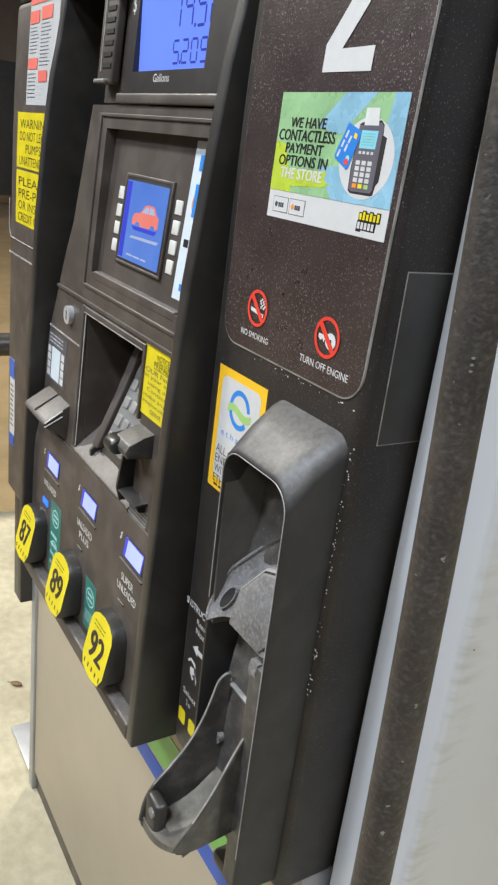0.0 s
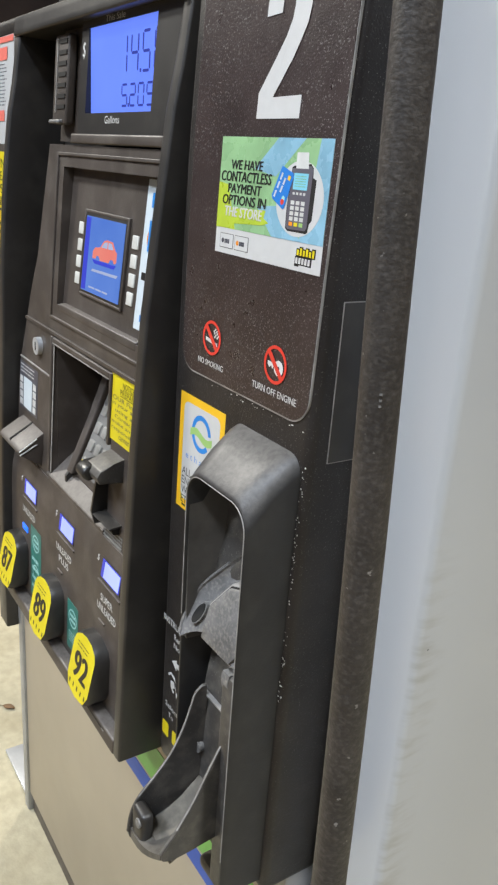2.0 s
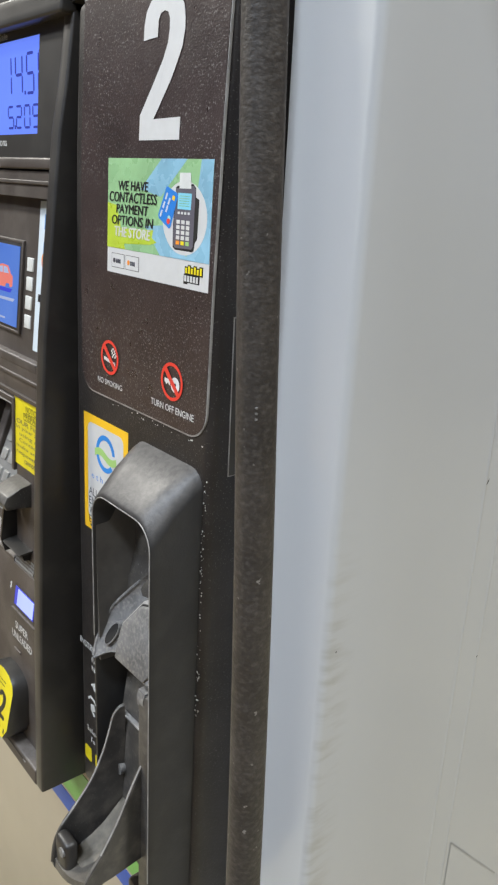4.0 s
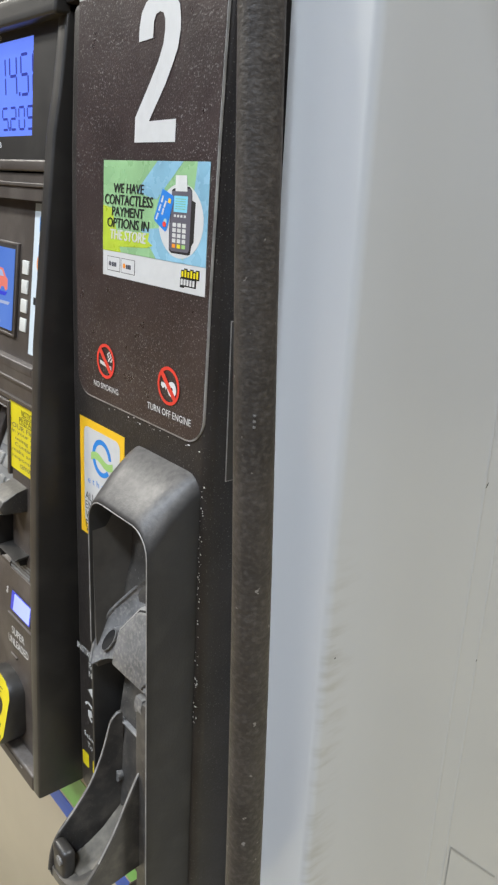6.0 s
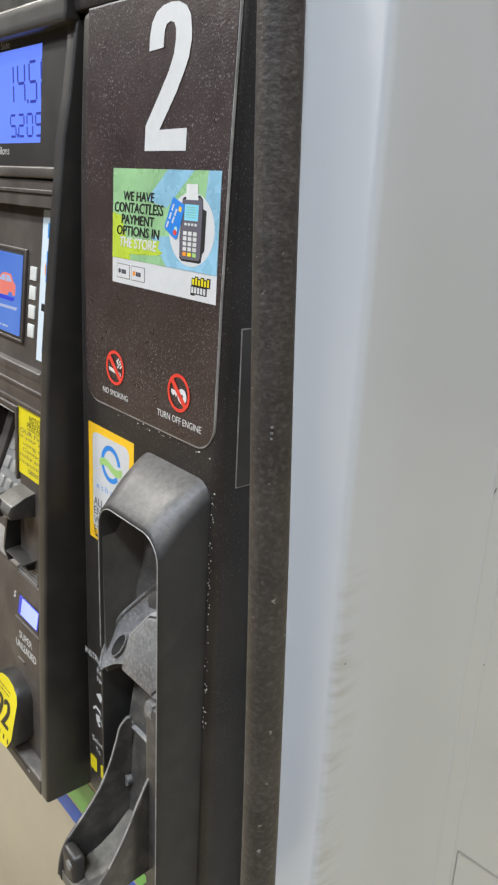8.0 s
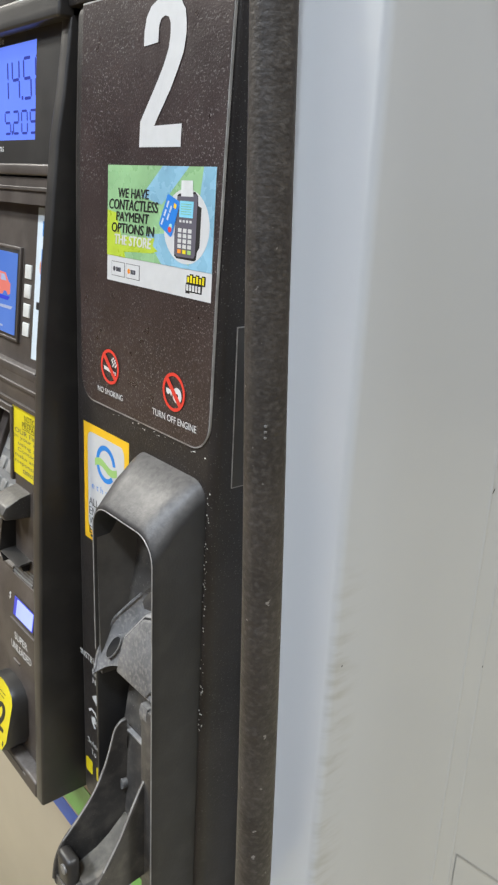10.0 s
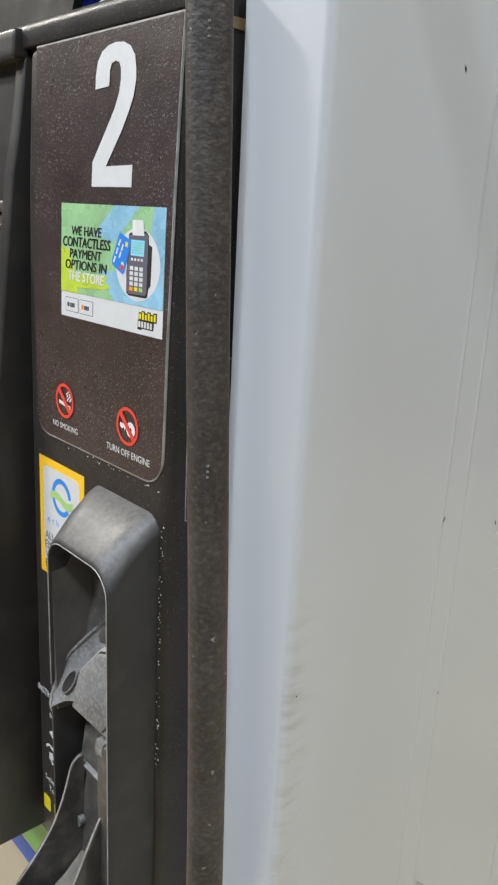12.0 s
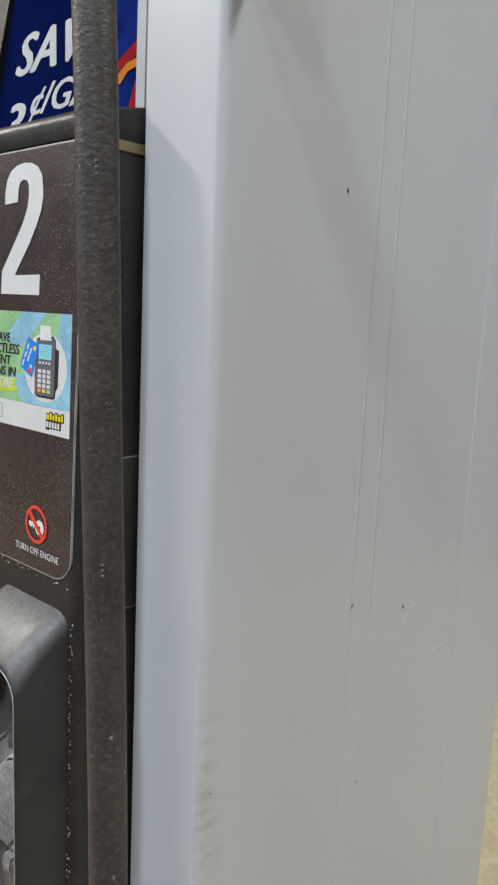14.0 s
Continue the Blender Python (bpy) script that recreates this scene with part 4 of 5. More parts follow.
RIGHT_RIM = [(0.1265, -0.0405, 0.8845), (0.1265, -0.0465, 0.8785), (0.1265, -0.0575, 0.8572), (0.1265, -0.0725, 0.8262), (0.1265, -0.0885, 0.8002), (0.1265, -0.1005, 0.7852), (0.1265, -0.105, 0.778)]
for line in (LEFT_RIM, RIGHT_RIM):
    part("cradle_rim", tube(line, 0.0019, 8, 5), BOOT, boot)
    part("rim_line", tube([(x + 0.0008, y - 0.0012, z + 0.0006) for x, y, z in line[:-2]], 0.0009, 6, 5), GROOVE, boot, "pale line along the cradle rim")
part("cradle", cradle(), BOOT, boot, "flared black cradle for the nozzle")
part("cradle_lug", box(0.0625, 0.0880, -0.1055, -0.092, 0.740, 0.786, 0.005, 3), SATIN, boot)
part("bolt", tube([(0.0800, -0.1072, 0.775), (0.0800, -0.102, 0.775)], 0.0050, 14, 2), WORN, boot, "dusty round bolt head")

# ---- centre module ----
FX0, FX1 = -0.577, -0.084
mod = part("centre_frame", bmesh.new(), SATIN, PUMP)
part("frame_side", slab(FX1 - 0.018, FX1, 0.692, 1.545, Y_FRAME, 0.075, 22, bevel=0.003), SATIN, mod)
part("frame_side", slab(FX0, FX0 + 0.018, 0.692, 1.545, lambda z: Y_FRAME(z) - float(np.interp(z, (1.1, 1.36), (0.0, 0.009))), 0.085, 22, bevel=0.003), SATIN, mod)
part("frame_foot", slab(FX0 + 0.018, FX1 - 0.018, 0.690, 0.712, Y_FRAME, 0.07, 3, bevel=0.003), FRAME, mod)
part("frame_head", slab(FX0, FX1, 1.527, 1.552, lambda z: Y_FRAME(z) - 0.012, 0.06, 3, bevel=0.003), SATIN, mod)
IX0, IX1 = FX0 + 0.018, FX1 - 0.018
LEFT = curve_y([(0.94, -0.556), (1.07, -0.552), (1.145, -0.522), (1.244, -0.480), (1.392, -0.4515), (1.54, -0.4515)])


def leaning(bm):
    """Let the far edge of a panel lean in towards the top, with a deep gap beside it."""
    for v in bm.verts:
        if abs(v.co.x - IX0) < 1e-5:
            v.co.x = LEFT(v.co.z)
    return bm



# grade panel
grade = part("grade_panel", slab(IX0, IX1, 0.712, 0.937, Y_INNER, 0.03, 8), FRAME, PUMP, "brown-black grade selection panel")
tray_ob = part("card_panel", leaning(slab(IX0, -0.400, 0.940, 1.150, Y_INNER, 0.02, 6)), FRAME, PUMP, "brown-black card and keypad panel")
part("reader_panel", slab(-0.200, IX1, 0.940, 1.150, Y_INNER, 0.02, 6), FRAME, tray_ob)
part("well_header", slab(-0.400, -0.200, 1.138, 1.150, Y_INNER, 0.02, 2), FRAME, tray_ob)
part("card_panel_edge", leaning(slab(IX0, IX1, 1.1495, 1.1535, Y_INNER, 0.02, 1, 0.003)), FRAME, tray_ob)
part("card_panel_foot", slab(IX0 + 0.02, IX1, 0.9365, 0.9405, Y_INNER, 0.02, 1, 0.002), FRAME, tray_ob)

# selection buttons


def selector(cx, text):
    """An arched selector: dark body with a yellow face tilted upwards."""
    def yb(z):
        return float(np.interp(z, (0.70, 0.83), (-0.0735, -0.046)))
    w, z0, z1 = 0.0335, 0.722, 0.806
    pts = [(cx - w, z0 + 0.018), (cx - w * 0.75, z0 + 0.004), (cx, z0), (cx + w * 0.75, z0 + 0.004), (cx + w, z0 + 0.018)]
    pts += [(cx + w, z1 - 0.018)] + [(cx + w * math.cos(radians(a)), z1 - 0.018 + 0.018 * math.sin(radians(a))) for a in (30, 60, 90, 120, 150)] + [(cx - w, z1 - 0.018)]
    bm = bmesh.new()
    grow = [(cx + (x - cx) * 1.06, 0.769 + (z - 0.769) * 1.05) for x, z in pts]
    a = [bm.verts.new((x, yb(z), z)) for x, z in pts]
    b = [bm.verts.new((x, yb(z) + 0.006, z)) for x, z in grow]
    c = [bm.verts.new((x, max(yb(z) + 0.012, -0.033), z)) for x, z in grow]
    d = [bm.verts.new((x, -0.028, z)) for x, z in grow]
    bm.faces.new(a), bm.faces.new(d)
    for p, q in ((a, b), (b, c), (c, d)):
        for i in range(len(p)):
            j = (i + 1) % len(p)
            bm.faces.new((p[i], p[j], q[j], q[i]))
    ob = part("selector", bm, SATIN, PUMP, "black selector with a yellow octane label")
    face = [(cx + (x - cx) * 1.0, 0.765 + (z - 0.765) * 1.0) for x, z in pts]
    part("octane_label", outline(face, yb, 0.0004, 0.0006), YELLOW, ob, "yellow octane label", smooth=False)
    part("octane_number", words(text, cx - 0.0205, cx + 0.0205, 0.746, 0.780, yb, 0.0011, bold=0.035), BLACKINK, ob, smooth=False)
    part("fine_print", bars(cx - 0.022, cx + 0.020, 0.784, 0.794, 2, yb, 0.0011, 7, 0.22), BLACKINK, ob, smooth=False)
    for i in range(5):
        x = cx - 0.024 + i * 0.012
        part("tick_print", outline([(x, 0.732), (x + 0.003, 0.731), (x + 0.003, 0.737), (x, 0.738)], yb, 0.0002, 0.0011), BLACKINK, ob, smooth=False)
    return ob


for cx, text in ((-0.510, "87"), (-0.350, "89"), (-0.190, "92")):
    selector(cx, text)

# price windows and names
for cx, z, name_lines in ((-0.464, 0.895, ("UNLEADED",)), (-0.312, 0.9005, ("UNLEADED", "PLUS")), (-0.162, 0.904, ("SUPER", "UNLEADED"))):
    w = part("price_window", slab(cx - 0.030, cx + 0.028, z - 0.0135, z + 0.0135, Y_INNER, 0.004, 1, 0.0004), SATIN, grade, "lit price window", smooth=False)
    part("price_edge", slab(cx - 0.027, cx + 0.026, z - 0.0115, z + 0.0115, Y_INNER, 0.001, 1, 0.0009), PRICEDGE, w, smooth=False)
    part("price_glow", slab(cx - 0.018, cx + 0.025, z - 0.0095, z + 0.0105, Y_INNER, 0.001, 1, 0.0015), PRICE, w, smooth=False)
    part("ledge", slab(cx - 0.034, cx + 0.032, z - 0.0205, z - 0.0185, Y_INNER, 0.003, 1, 0.002), FRAME, grade)
    part("currency_mark", words("$", cx - 0.043, cx - 0.038, z + 0.002, z + 0.011, Y_INNER, 0.0006), WHITEINK, grade, smooth=False)
    for i, line in enumerate(name_lines):
        half = 0.0285 if line == "UNLEADED" else 0.018
        zz = z - 0.035 - i * 0.0155
        part("lettering", words(line, cx - 0.008 - half, cx - 0.008 + half, zz - 0.010, zz, Y_INNER, 0.0006, bold=0.01), WHITEINK, grade, smooth=False)
    part("notch", slab(cx - 0.030, cx - 0.012, z - 0.077, z - 0.074, Y_INNER, 0.003, 1, 0.0015, bevel=0.0006), FRAME, grade)
part("indicator", slab(-0.500, -0.476, 0.8195, 0.8290, Y_INNER, 0.002, 1, 0.0015), LEDBLUE, grade, "small blue indicator lamp")
for x0, x1, z0, z1, sd in ((-0.462, -0.415, 0.722, 0.842, 2), (-0.302, -0.262, 0.724, 0.800, 5)):
    g = part("teal_sticker", slab(x0, x1, z0, z1, Y_INNER, 0.0003, 6, 0.0003), GREENSTK, grade, "teal sticker with pale print", smooth=False)
    part("print_ring", ring((x0 + x1) / 2, z1 - 0.024, 0.015, 0.014, 0.0022, Y_INNER, 0.0011), TEALINK, g, smooth=False)
    if z1 - z0 > 0.1:
        part("print_ring", ring((x0 + x1) / 2, z1 - 0.075, 0.015, 0.014, 0.0022, Y_INNER, 0.0011), TEALINK, g, smooth=False)
    part("print_lines", bars((x0 + x1) / 2 - 0.009, (x0 + x1) / 2 + 0.011, z1 - 0.032, z1 - 0.016, 2, Y_INNER, 0.0011, sd, 0.5), TEALINK, g, smooth=False)
    part("print_lines", bars(x0 + 0.006, x1 - 0.006, z0 + 0.012, z1 - 0.046, 4, Y_INNER, 0.0011, sd + 1, 0.35), TEALINK, g, smooth=False)
part("slot", slab(-0.212, -0.134, 0.7045, 0.7068, lambda z: Y_FRAME(z), 0.02, 1, 0.0003), DARK, grade)
part("worn_corner", slab(-0.138, -0.131, 0.7040, 0.7062, lambda z: Y_FRAME(z), 0.004, 1, 0.0006), WORN, grade)

# keypad well
well = part("keypad_well", bmesh.new(), DARK, tray_ob)
wb = box(-0.402, -0.398, -0.012, 0.075, 0.940, 1.14)
box(-0.202, -0.198, -0.010, 0.075, 0.940, 1.14, bm=wb)
box(-0.402, -0.198, 0.072, 0.076, 0.940, 1.14, bm=wb)
box(-0.402, -0.198, -0.012, 0.075, 1.136, 1.14, bm=wb)
part("well_wall", wb, FRAME, well)
part("well_lip", slab(-0.4010, -0.3985, 0.95, 1.135, Y_INNER, 0.0008, 4, 0.0012), GROOVE, well, "pale edge of the keypad well")
for x0, x1, z0, z1 in ((-0.412, -0.4035, 0.950, 1.146), (-0.209, -0.2030, 1.058, 1.146), (-0.403, -0.209, 1.1385, 1.1455), (-0.412, -0.203, 0.9425, 0.9475)):
    part("well_frame", slab(x0, x1, z0, z1, Y_INNER, 0.010, 3, 0.0028, bevel=0.0012), FRAME, well)
part("well_edge", slab(-0.4030, -0.2095, 1.1370, 1.1383, Y_INNER, 0.0008, 1, 0.0028), GROOVE, well, "pale edge of the keypad well")
part("well_floor", side_prism([(-0.026, 0.938), (-0.026, 0.946), (0.020, 0.985), (0.07, 0.985), (0.07, 0.938)], -0.398, -0.202), FRAME, well)
slope = lambda z: float(np.interp(z, (0.97, 1.11), (-0.008, 0.052)))
pad = part("keypad", slab(-0.352, -0.212, 0.962, 1.110, slope, 0.03, 2, 0.0, bevel=0.003), FRAME, tray_ob, "sloping keypad with grey keys")
part("pad_cheek", side_prism([(-0.018, 0.950), (-0.018, 0.962), (-0.006, 0.975), (0.044, 1.106), (0.060, 1.110), (0.060, 0.950)], -0.3560, -0.3500), SATIN, pad)
part("pad_rim", slab(-0.3565, -0.3385, 0.968, 1.118, slope, 0.012, 2, 0.0075, bevel=0.002), FRAME, pad)
part("pad_head", slab(-0.3385, -0.212, 1.090, 1.112, slope, 0.010, 1, 0.0070, bevel=0.002), FRAME, pad)
part("keypad_plate", slab(-0.335, -0.236, 0.977, 1.086, slope, 0.003, 1, 0.002), PADGREY, pad)
for r in range(4):
    for c in range(4):
        x, z = -0.330 + c * 0.0225, 0.982 + r * 0.0235
        part("key", slab(x + 0.001, x + 0.0155, z + 0.001, z + 0.0145, slope, 0.005, 1, 0.0048, bevel=0.0013), KEYPAD, pad)
part("key_mark", slab(-0.327, -0.318, 0.988, 0.993, slope, 0.0004, 1, 0.006), YELLOW, pad, smooth=False)

# card reader
reader = part("card_reader", bmesh.new(), SATIN, tray_ob)
rb = side_prism([(-0.006, 1.058), (-0.030, 1.051), (-0.046, 1.044), (-0.051, 1.036), (-0.048, 1.028), (-0.006, 1.024)], -0.206, -0.160)
for v in rb.verts:
    if v.co.x < -0.19 and v.co.z > 1.04:
        v.co.x += 0.007
bmesh.ops.bevel(rb, geom=rb.edges[:], offset=0.0014, segments=2, profile=0.5, affect="EDGES")
part("reader_head", rb, BOOT, reader, "black card reader head")
nose = side_prism([(-0.030, 1.046), (-0.052, 1.043), (-0.059, 1.037), (-0.059, 1.029), (-0.052, 1.023), (-0.030, 1.026)], -0.209, -0.184)
bmesh.ops.bevel(nose, geom=nose.edges[:], offset=0.004, segments=3, profile=0.5, affect="EDGES")
part("reader_nose", nose, SATIN, reader)
# solid dark block in place of the shaded opening
part("reader_slot_shade", box(-0.208, -0.160, -0.0175, -0.004, 0.966, 1.026), DARK, reader)
part("reader_cheek", side_prism([(-0.012, 1.03), (-0.030, 1.024), (-0.038, 0.972), (-0.034, 0.955), (-0.012, 0.955)], -0.2125, -0.2085), SATIN, reader)
part("reader_lip", side_prism([(-0.012, 0.9735), (-0.034, 0.9715), (-0.038, 0.9700), (-0.034, 0.9690), (-0.012, 0.9715)], -0.206, -0.156), SATIN, reader)
part("reader_sill", side_prism([(-0.012, 0.971), (-0.033, 0.9688), (-0.030, 0.960), (-0.012, 0.958)], -0.206, -0.161), DARK, reader)
for k in range(4):
    z = 0.9425 + 0.0042 * k
    part("reader_vent", slab(-0.202, -0.150, z, z + 0.0022, Y_INNER, 0.003, 1, 0.0015), PADGREY, reader)
note = part("notice_sticker", slab(-0.206, -0.1215, 1.068, 1.150, Y_INNER, 0.0003, 4, 0.0003), YELLOW, tray_ob, "yellow notice sticker about prepaid cards", smooth=False)
for line, x0, x1, z in (("NOTICE TO", -0.174, -0.129, 1.1425), ("PREPAID C", -0.180, -0.127, 1.1335)):
    part("lettering", words(line, x0, x1, z - 0.0068, z, Y_INNER, 0.0013), BLACKINK, note, smooth=False)
    part("underline", slab(x0, x1, z - 0.0083, z - 0.0077, Y_INNER, 0.0002, 1, 0.0005), BLACKINK, note, smooth=False)
for i, (line, x0) in enumerate((("OUR Financ", -0.199), ("in your acco", -0.200), ("using a de", -0.191), ("Contact yo", -0.192), ("make any gu", -0.199), ("responsible f", -0.199), ("cannot", -0.178))):
    z = 1.1235 - i * 0.0074
    part("lettering", words(line, x0, -0.1235 if line != "cannot" else -0.150, z - 0.0055, z, Y_INNER, 0.0013), SLATE, note, smooth=False)
for i, (line, x1) in enumerate((("Follow", -0.112), ("on-screen", -0.104), ("prompts", -0.108))):
    part("lettering", words(line, -0.133, x1, 0.966 - i * 0.009 - 0.006, 0.966 - i * 0.009, Y_INNER, 0.0006), WHITEINK, tray_ob, smooth=False)
part("arrow_print", outline([(-0.130, 0.982), (-0.1285, 1.03), (-0.124, 0.985)], Y_INNER, 0.0002, 0.0006), WHITEINK, tray_ob, smooth=False)

# receipt printer, lock and loyalty label
lip = side_prism([(-0.014, 1.000), (-0.054, 0.975), (-0.058, 0.969), (-0.052, 0.964), (-0.014, 0.938)], -0.535, -0.437)
bmesh.ops.bevel(lip, geom=lip.edges[:], offset=0.003, segments=2, profile=0.5, affect="EDGES")
prn = part("receipt_printer", lip, FRAME, tray_ob, "black receipt chute with a silver-lined flap")
for k in range(2):
    part("flap_line", tube([(-0.4368, -0.0555, 0.9715 - 0.0055 * k), (-0.4368, -0.030, 0.9885 - 0.0085 * k)], 0.0011, 6, 2), KEYGREY, prn, "silver line along the flap")
part("flap_groove", side_prism([(-0.016, 1.0005), (-0.0545, 0.9768), (-0.0545, 0.973), (-0.016, 0.998)], -0.489, -0.486), DARK, prn, smooth=False)
lk = tube([(-0.459, -0.0215, 1.121), (-0.459, -0.012, 1.121)], 0.0125, 24, 2)
lock = part("lock", lk, LOCKMETAL, tray_ob, "round metal lock")
part("keyhole", box(-0.4598, -0.4582, -0.0222, -0.0205, 1.115, 1.127), DARK, lock)
lab = part("loyalty_label", slab(-0.548, -0.466, 1.008, 1.080, Y_INNER, 0.0003, 3, 0.0003), SLATE, tray_ob, "small dark label with pale key pictures", smooth=False)
part("pale_field", slab(-0.527, -0.489, 1.012, 1.059, Y_INNER, 0.0004, 2, 0.0012), PALECARD, lab, smooth=False)
for i in range(4):
    for x in (-0.544, -0.4845):
        part("key_picture", slab(x, x + 0.0135, 1.013 + i * 0.0118, 1.0225 + i * 0.0118, Y_INNER, 0.0004, 1, 0.0013), WHITEINK, lab, smooth=False)
part("field_print", bars(-0.515, -0.503, 1.026, 1.046, 3, Y_INNER, 0.0018, 15, 0.5, False), SLATE, lab, smooth=False)
part("small_print", bars(-0.543, -0.473, 1.0625, 1.0785, 3, Y_INNER, 0.0013, 12, 0.3), WHITEINK, lab, smooth=False)
part("panel_line", leaning(slab(IX0, -0.415, 1.0865, 1.0885, Y_INNER, 0.004, 1, 0.0015)), GROOVE, tray_ob)

# screen panel
HX0, HX1, HZ0, HZ1 = -0.395, -0.112, 1.192, 1.366
screen_panel = part("screen_panel", leaning(slab(IX0, HX0, 1.154, 1.392, Y_INNER, 0.03, 8)), FRAME, PUMP, "brown-black panel round the customer screen")
part("lower_rail", slab(HX0, HX1, 1.154, HZ0, Y_INNER, 0.03, 2), FRAME, screen_panel)
part("upper_rail", slab(HX0, HX1, HZ1, 1.392, Y_INNER, 0.03, 2), FRAME, screen_panel)
Y_SUNK = lambda z: float(np.interp(z, (1.19, 1.37), (-0.004, 0.0145)))
part("sunk_plate", slab(HX0 + 0.001, HX1, HZ0, HZ1, Y_SUNK, 0.02, 4), FRAME, screen_panel)
part("sill", slab(HX0 + 0.01, HX1 - 0.035, HZ0 - 0.008, HZ0 + 0.003, Y_INNER, 0.012, 1, 0.0005, bevel=0.002), FRAME, screen_panel, "dusty sill under the screen")
for x0, x1, z0, z1 in ((HX0 - 0.022, HX0 - 0.017, HZ0 - 0.018, HZ1 + 0.017), (HX0 - 0.022, HX1, HZ1 + 0.013, HZ1 + 0.017), (HX0 - 0.022, HX1 - 0.01, HZ0 - 0.0215, HZ0 - 0.0175)):
    part("panel_ridge", slab(x0, x1, z0, z1, Y_INNER, 0.004, 4, 0.0022, bevel=0.0009), FRAME, screen_panel)
part("screen_bezel", slab(-0.336, -0.208, 1.2180, 1.3180, Y_SUNK, 0.004, 2, 0.0026, bevel=0.0012), SATIN, screen_panel)
for x0, x1, z0, z1 in ((-0.3370, -0.3335, 1.2165, 1.3195), (-0.2105, -0.2070, 1.2165, 1.3195), (-0.3335, -0.2105, 1.3160, 1.3195), (-0.3335, -0.2105, 1.2165, 1.2200)):
    part("screen_rim", slab(x0, x1, z0, z1, Y_SUNK, 0.004, 1, 0.0032, bevel=0.0008), FRAME, screen_panel)
scr = part("screen", slab(-0.328, -0.215, 1.2235, 1.3125, Y_SUNK, 0.001, 2, 0.0036), SCREEN, screen_panel, "lit screen showing a red car on blue", smooth=False)
CAR = [(-.5, .02), (-.5, .28), (-.42, .42), (-.2, .48), (-.06, .74), (.06, .80), (.3, .78), (.42, .52), (.5, .44), (.5, .1), (.42, .04), (.36, .16), (.26, .16), (.2, .02), (-.16, 0), (-.22, .14), (-.32, .15), (-.38, .02)]
part("car_picture", outline([(-0.264 + 0.070 * u, 1.2645 + 0.032 * v) for u, v in CAR], Y_SUNK, 0.0002, 0.0040), SCREENCAR, scr, smooth=False)
part("car_windscreen", outline([(-0.264 + 0.070 * u, 1.2645 + 0.032 * v) for u, v in ((-.14, .50), (-.02, .70), (.1, .73), (.1, .50))], Y_SUNK, 0.0002, 0.0043), SCREENPALE, scr, smooth=False)
part("car_window", outline([(-0.264 + 0.070 * u, 1.2645 + 0.032 * v) for u, v in ((.14, .50), (.14, .73), (.27, .72), (.35, .52))], Y_SUNK, 0.0002, 0.0043), SCREENPALE, scr, smooth=False)
part("car_shadow", outline([(-0.264 + 0.070 * u, 1.2645 + 0.032 * v) for u, v in ((-.5, -.03), (.5, .0), (.42, -.14), (-.4, -.16))], Y_SUNK, 0.0002, 0.0039), PRICEDGE, scr, smooth=False)
part("dark_strip", outline([(-0.327, 1.225), (-0.314, 1.225), (-0.314, 1.311), (-0.327, 1.311)], Y_SUNK, 0.0002, 0.0038), PRICEDGE, scr, smooth=False)
part("bright_streak", outline([(-0.300, 1.2495), (-0.225, 1.251), (-0.221, 1.2545), (-0.296, 1.2525)], Y_SUNK, 0.0002, 0.0040), SCREENPALE, scr, smooth=False)
part("caption_bars", bars(-0.303, -0.228, 1.2285, 1.2318, 1, Y_SUNK, 0.0040, 21, 0.6), SCREENPALE, scr, smooth=False)
for i in range(4):
    for x, dz in ((-0.357, 0.0), (-0.1985, 0.0)):
        z = 1.2265 + i * 0.0206
        part("soft_key", slab(x, x + 0.0155, z, z + 0.0145, Y_SUNK, 0.003, 1, 0.0014, bevel=0.0007), KEYGREY, screen_panel)
cards = part("card_sticker", slab(-0.1745, -0.118, 1.205, 1.363, Y_SUNK, 0.0003, 4, 0.0003), PALECARD, screen_panel, "white sticker with card emblems", smooth=False)
for z0, z1, m in ((1.335, 1.350, BLUEINK), (1.290, 1.322, BLUEINK), (1.215, 1.222, BLUEINK)):
    part("emblem", slab(-0.160, -0.124, z0, z1, Y_SUNK, 0.0002, 1, 0.0013), m, cards, smooth=False)
part("emblem_disc", disc(-0.152, 1.303, 0.012, 0.012, Y_SUNK, 0.0018), ORANGE, cards, smooth=False)
part("emblem_bar", bars(-0.168, -0.126, 1.258, 1.268, 1, Y_SUNK, 0.0013, 5, 0.8), BLACKINK, cards, smooth=False)

# sales display
dz0, dz1 = 1.396, 1.530
disp = part("sales_display", leaning(slab(IX0, IX1, dz0, dz1, lambda z: Y_INNER(z) + 0.014, 0.02, 2)), FRAME, PUMP, "sales display with a lit blue panel")
ring_bm = bmesh.new()
for a in ((-0.356, -0.3345, dz0 + 0.004, dz1), (-0.1585, IX1, dz0 + 0.004, dz1), (-0.3345, -0.1585, dz0 + 0.004, 1.4278), (-0.3345, -0.1585, 1.5185, dz1)):
    slab(*a, lambda z: Y_INNER(z), 0.016, 1, 0.0, ring_bm)
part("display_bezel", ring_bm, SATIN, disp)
part("display_ledge", slab(-0.368, IX1, dz0 - 0.002, dz0 + 0.009, Y_INNER, 0.02, 1, 0.004, bevel=0.002), FRAME, disp)
Y_LCD = lambda z: 0.0125
lcd = part("lcd_panel", slab(-0.3345, -0.152, 1.4275, 1.5195, Y_LCD, 0.002, 1), LCD, disp, "lit blue liquid-crystal panel", smooth=False)


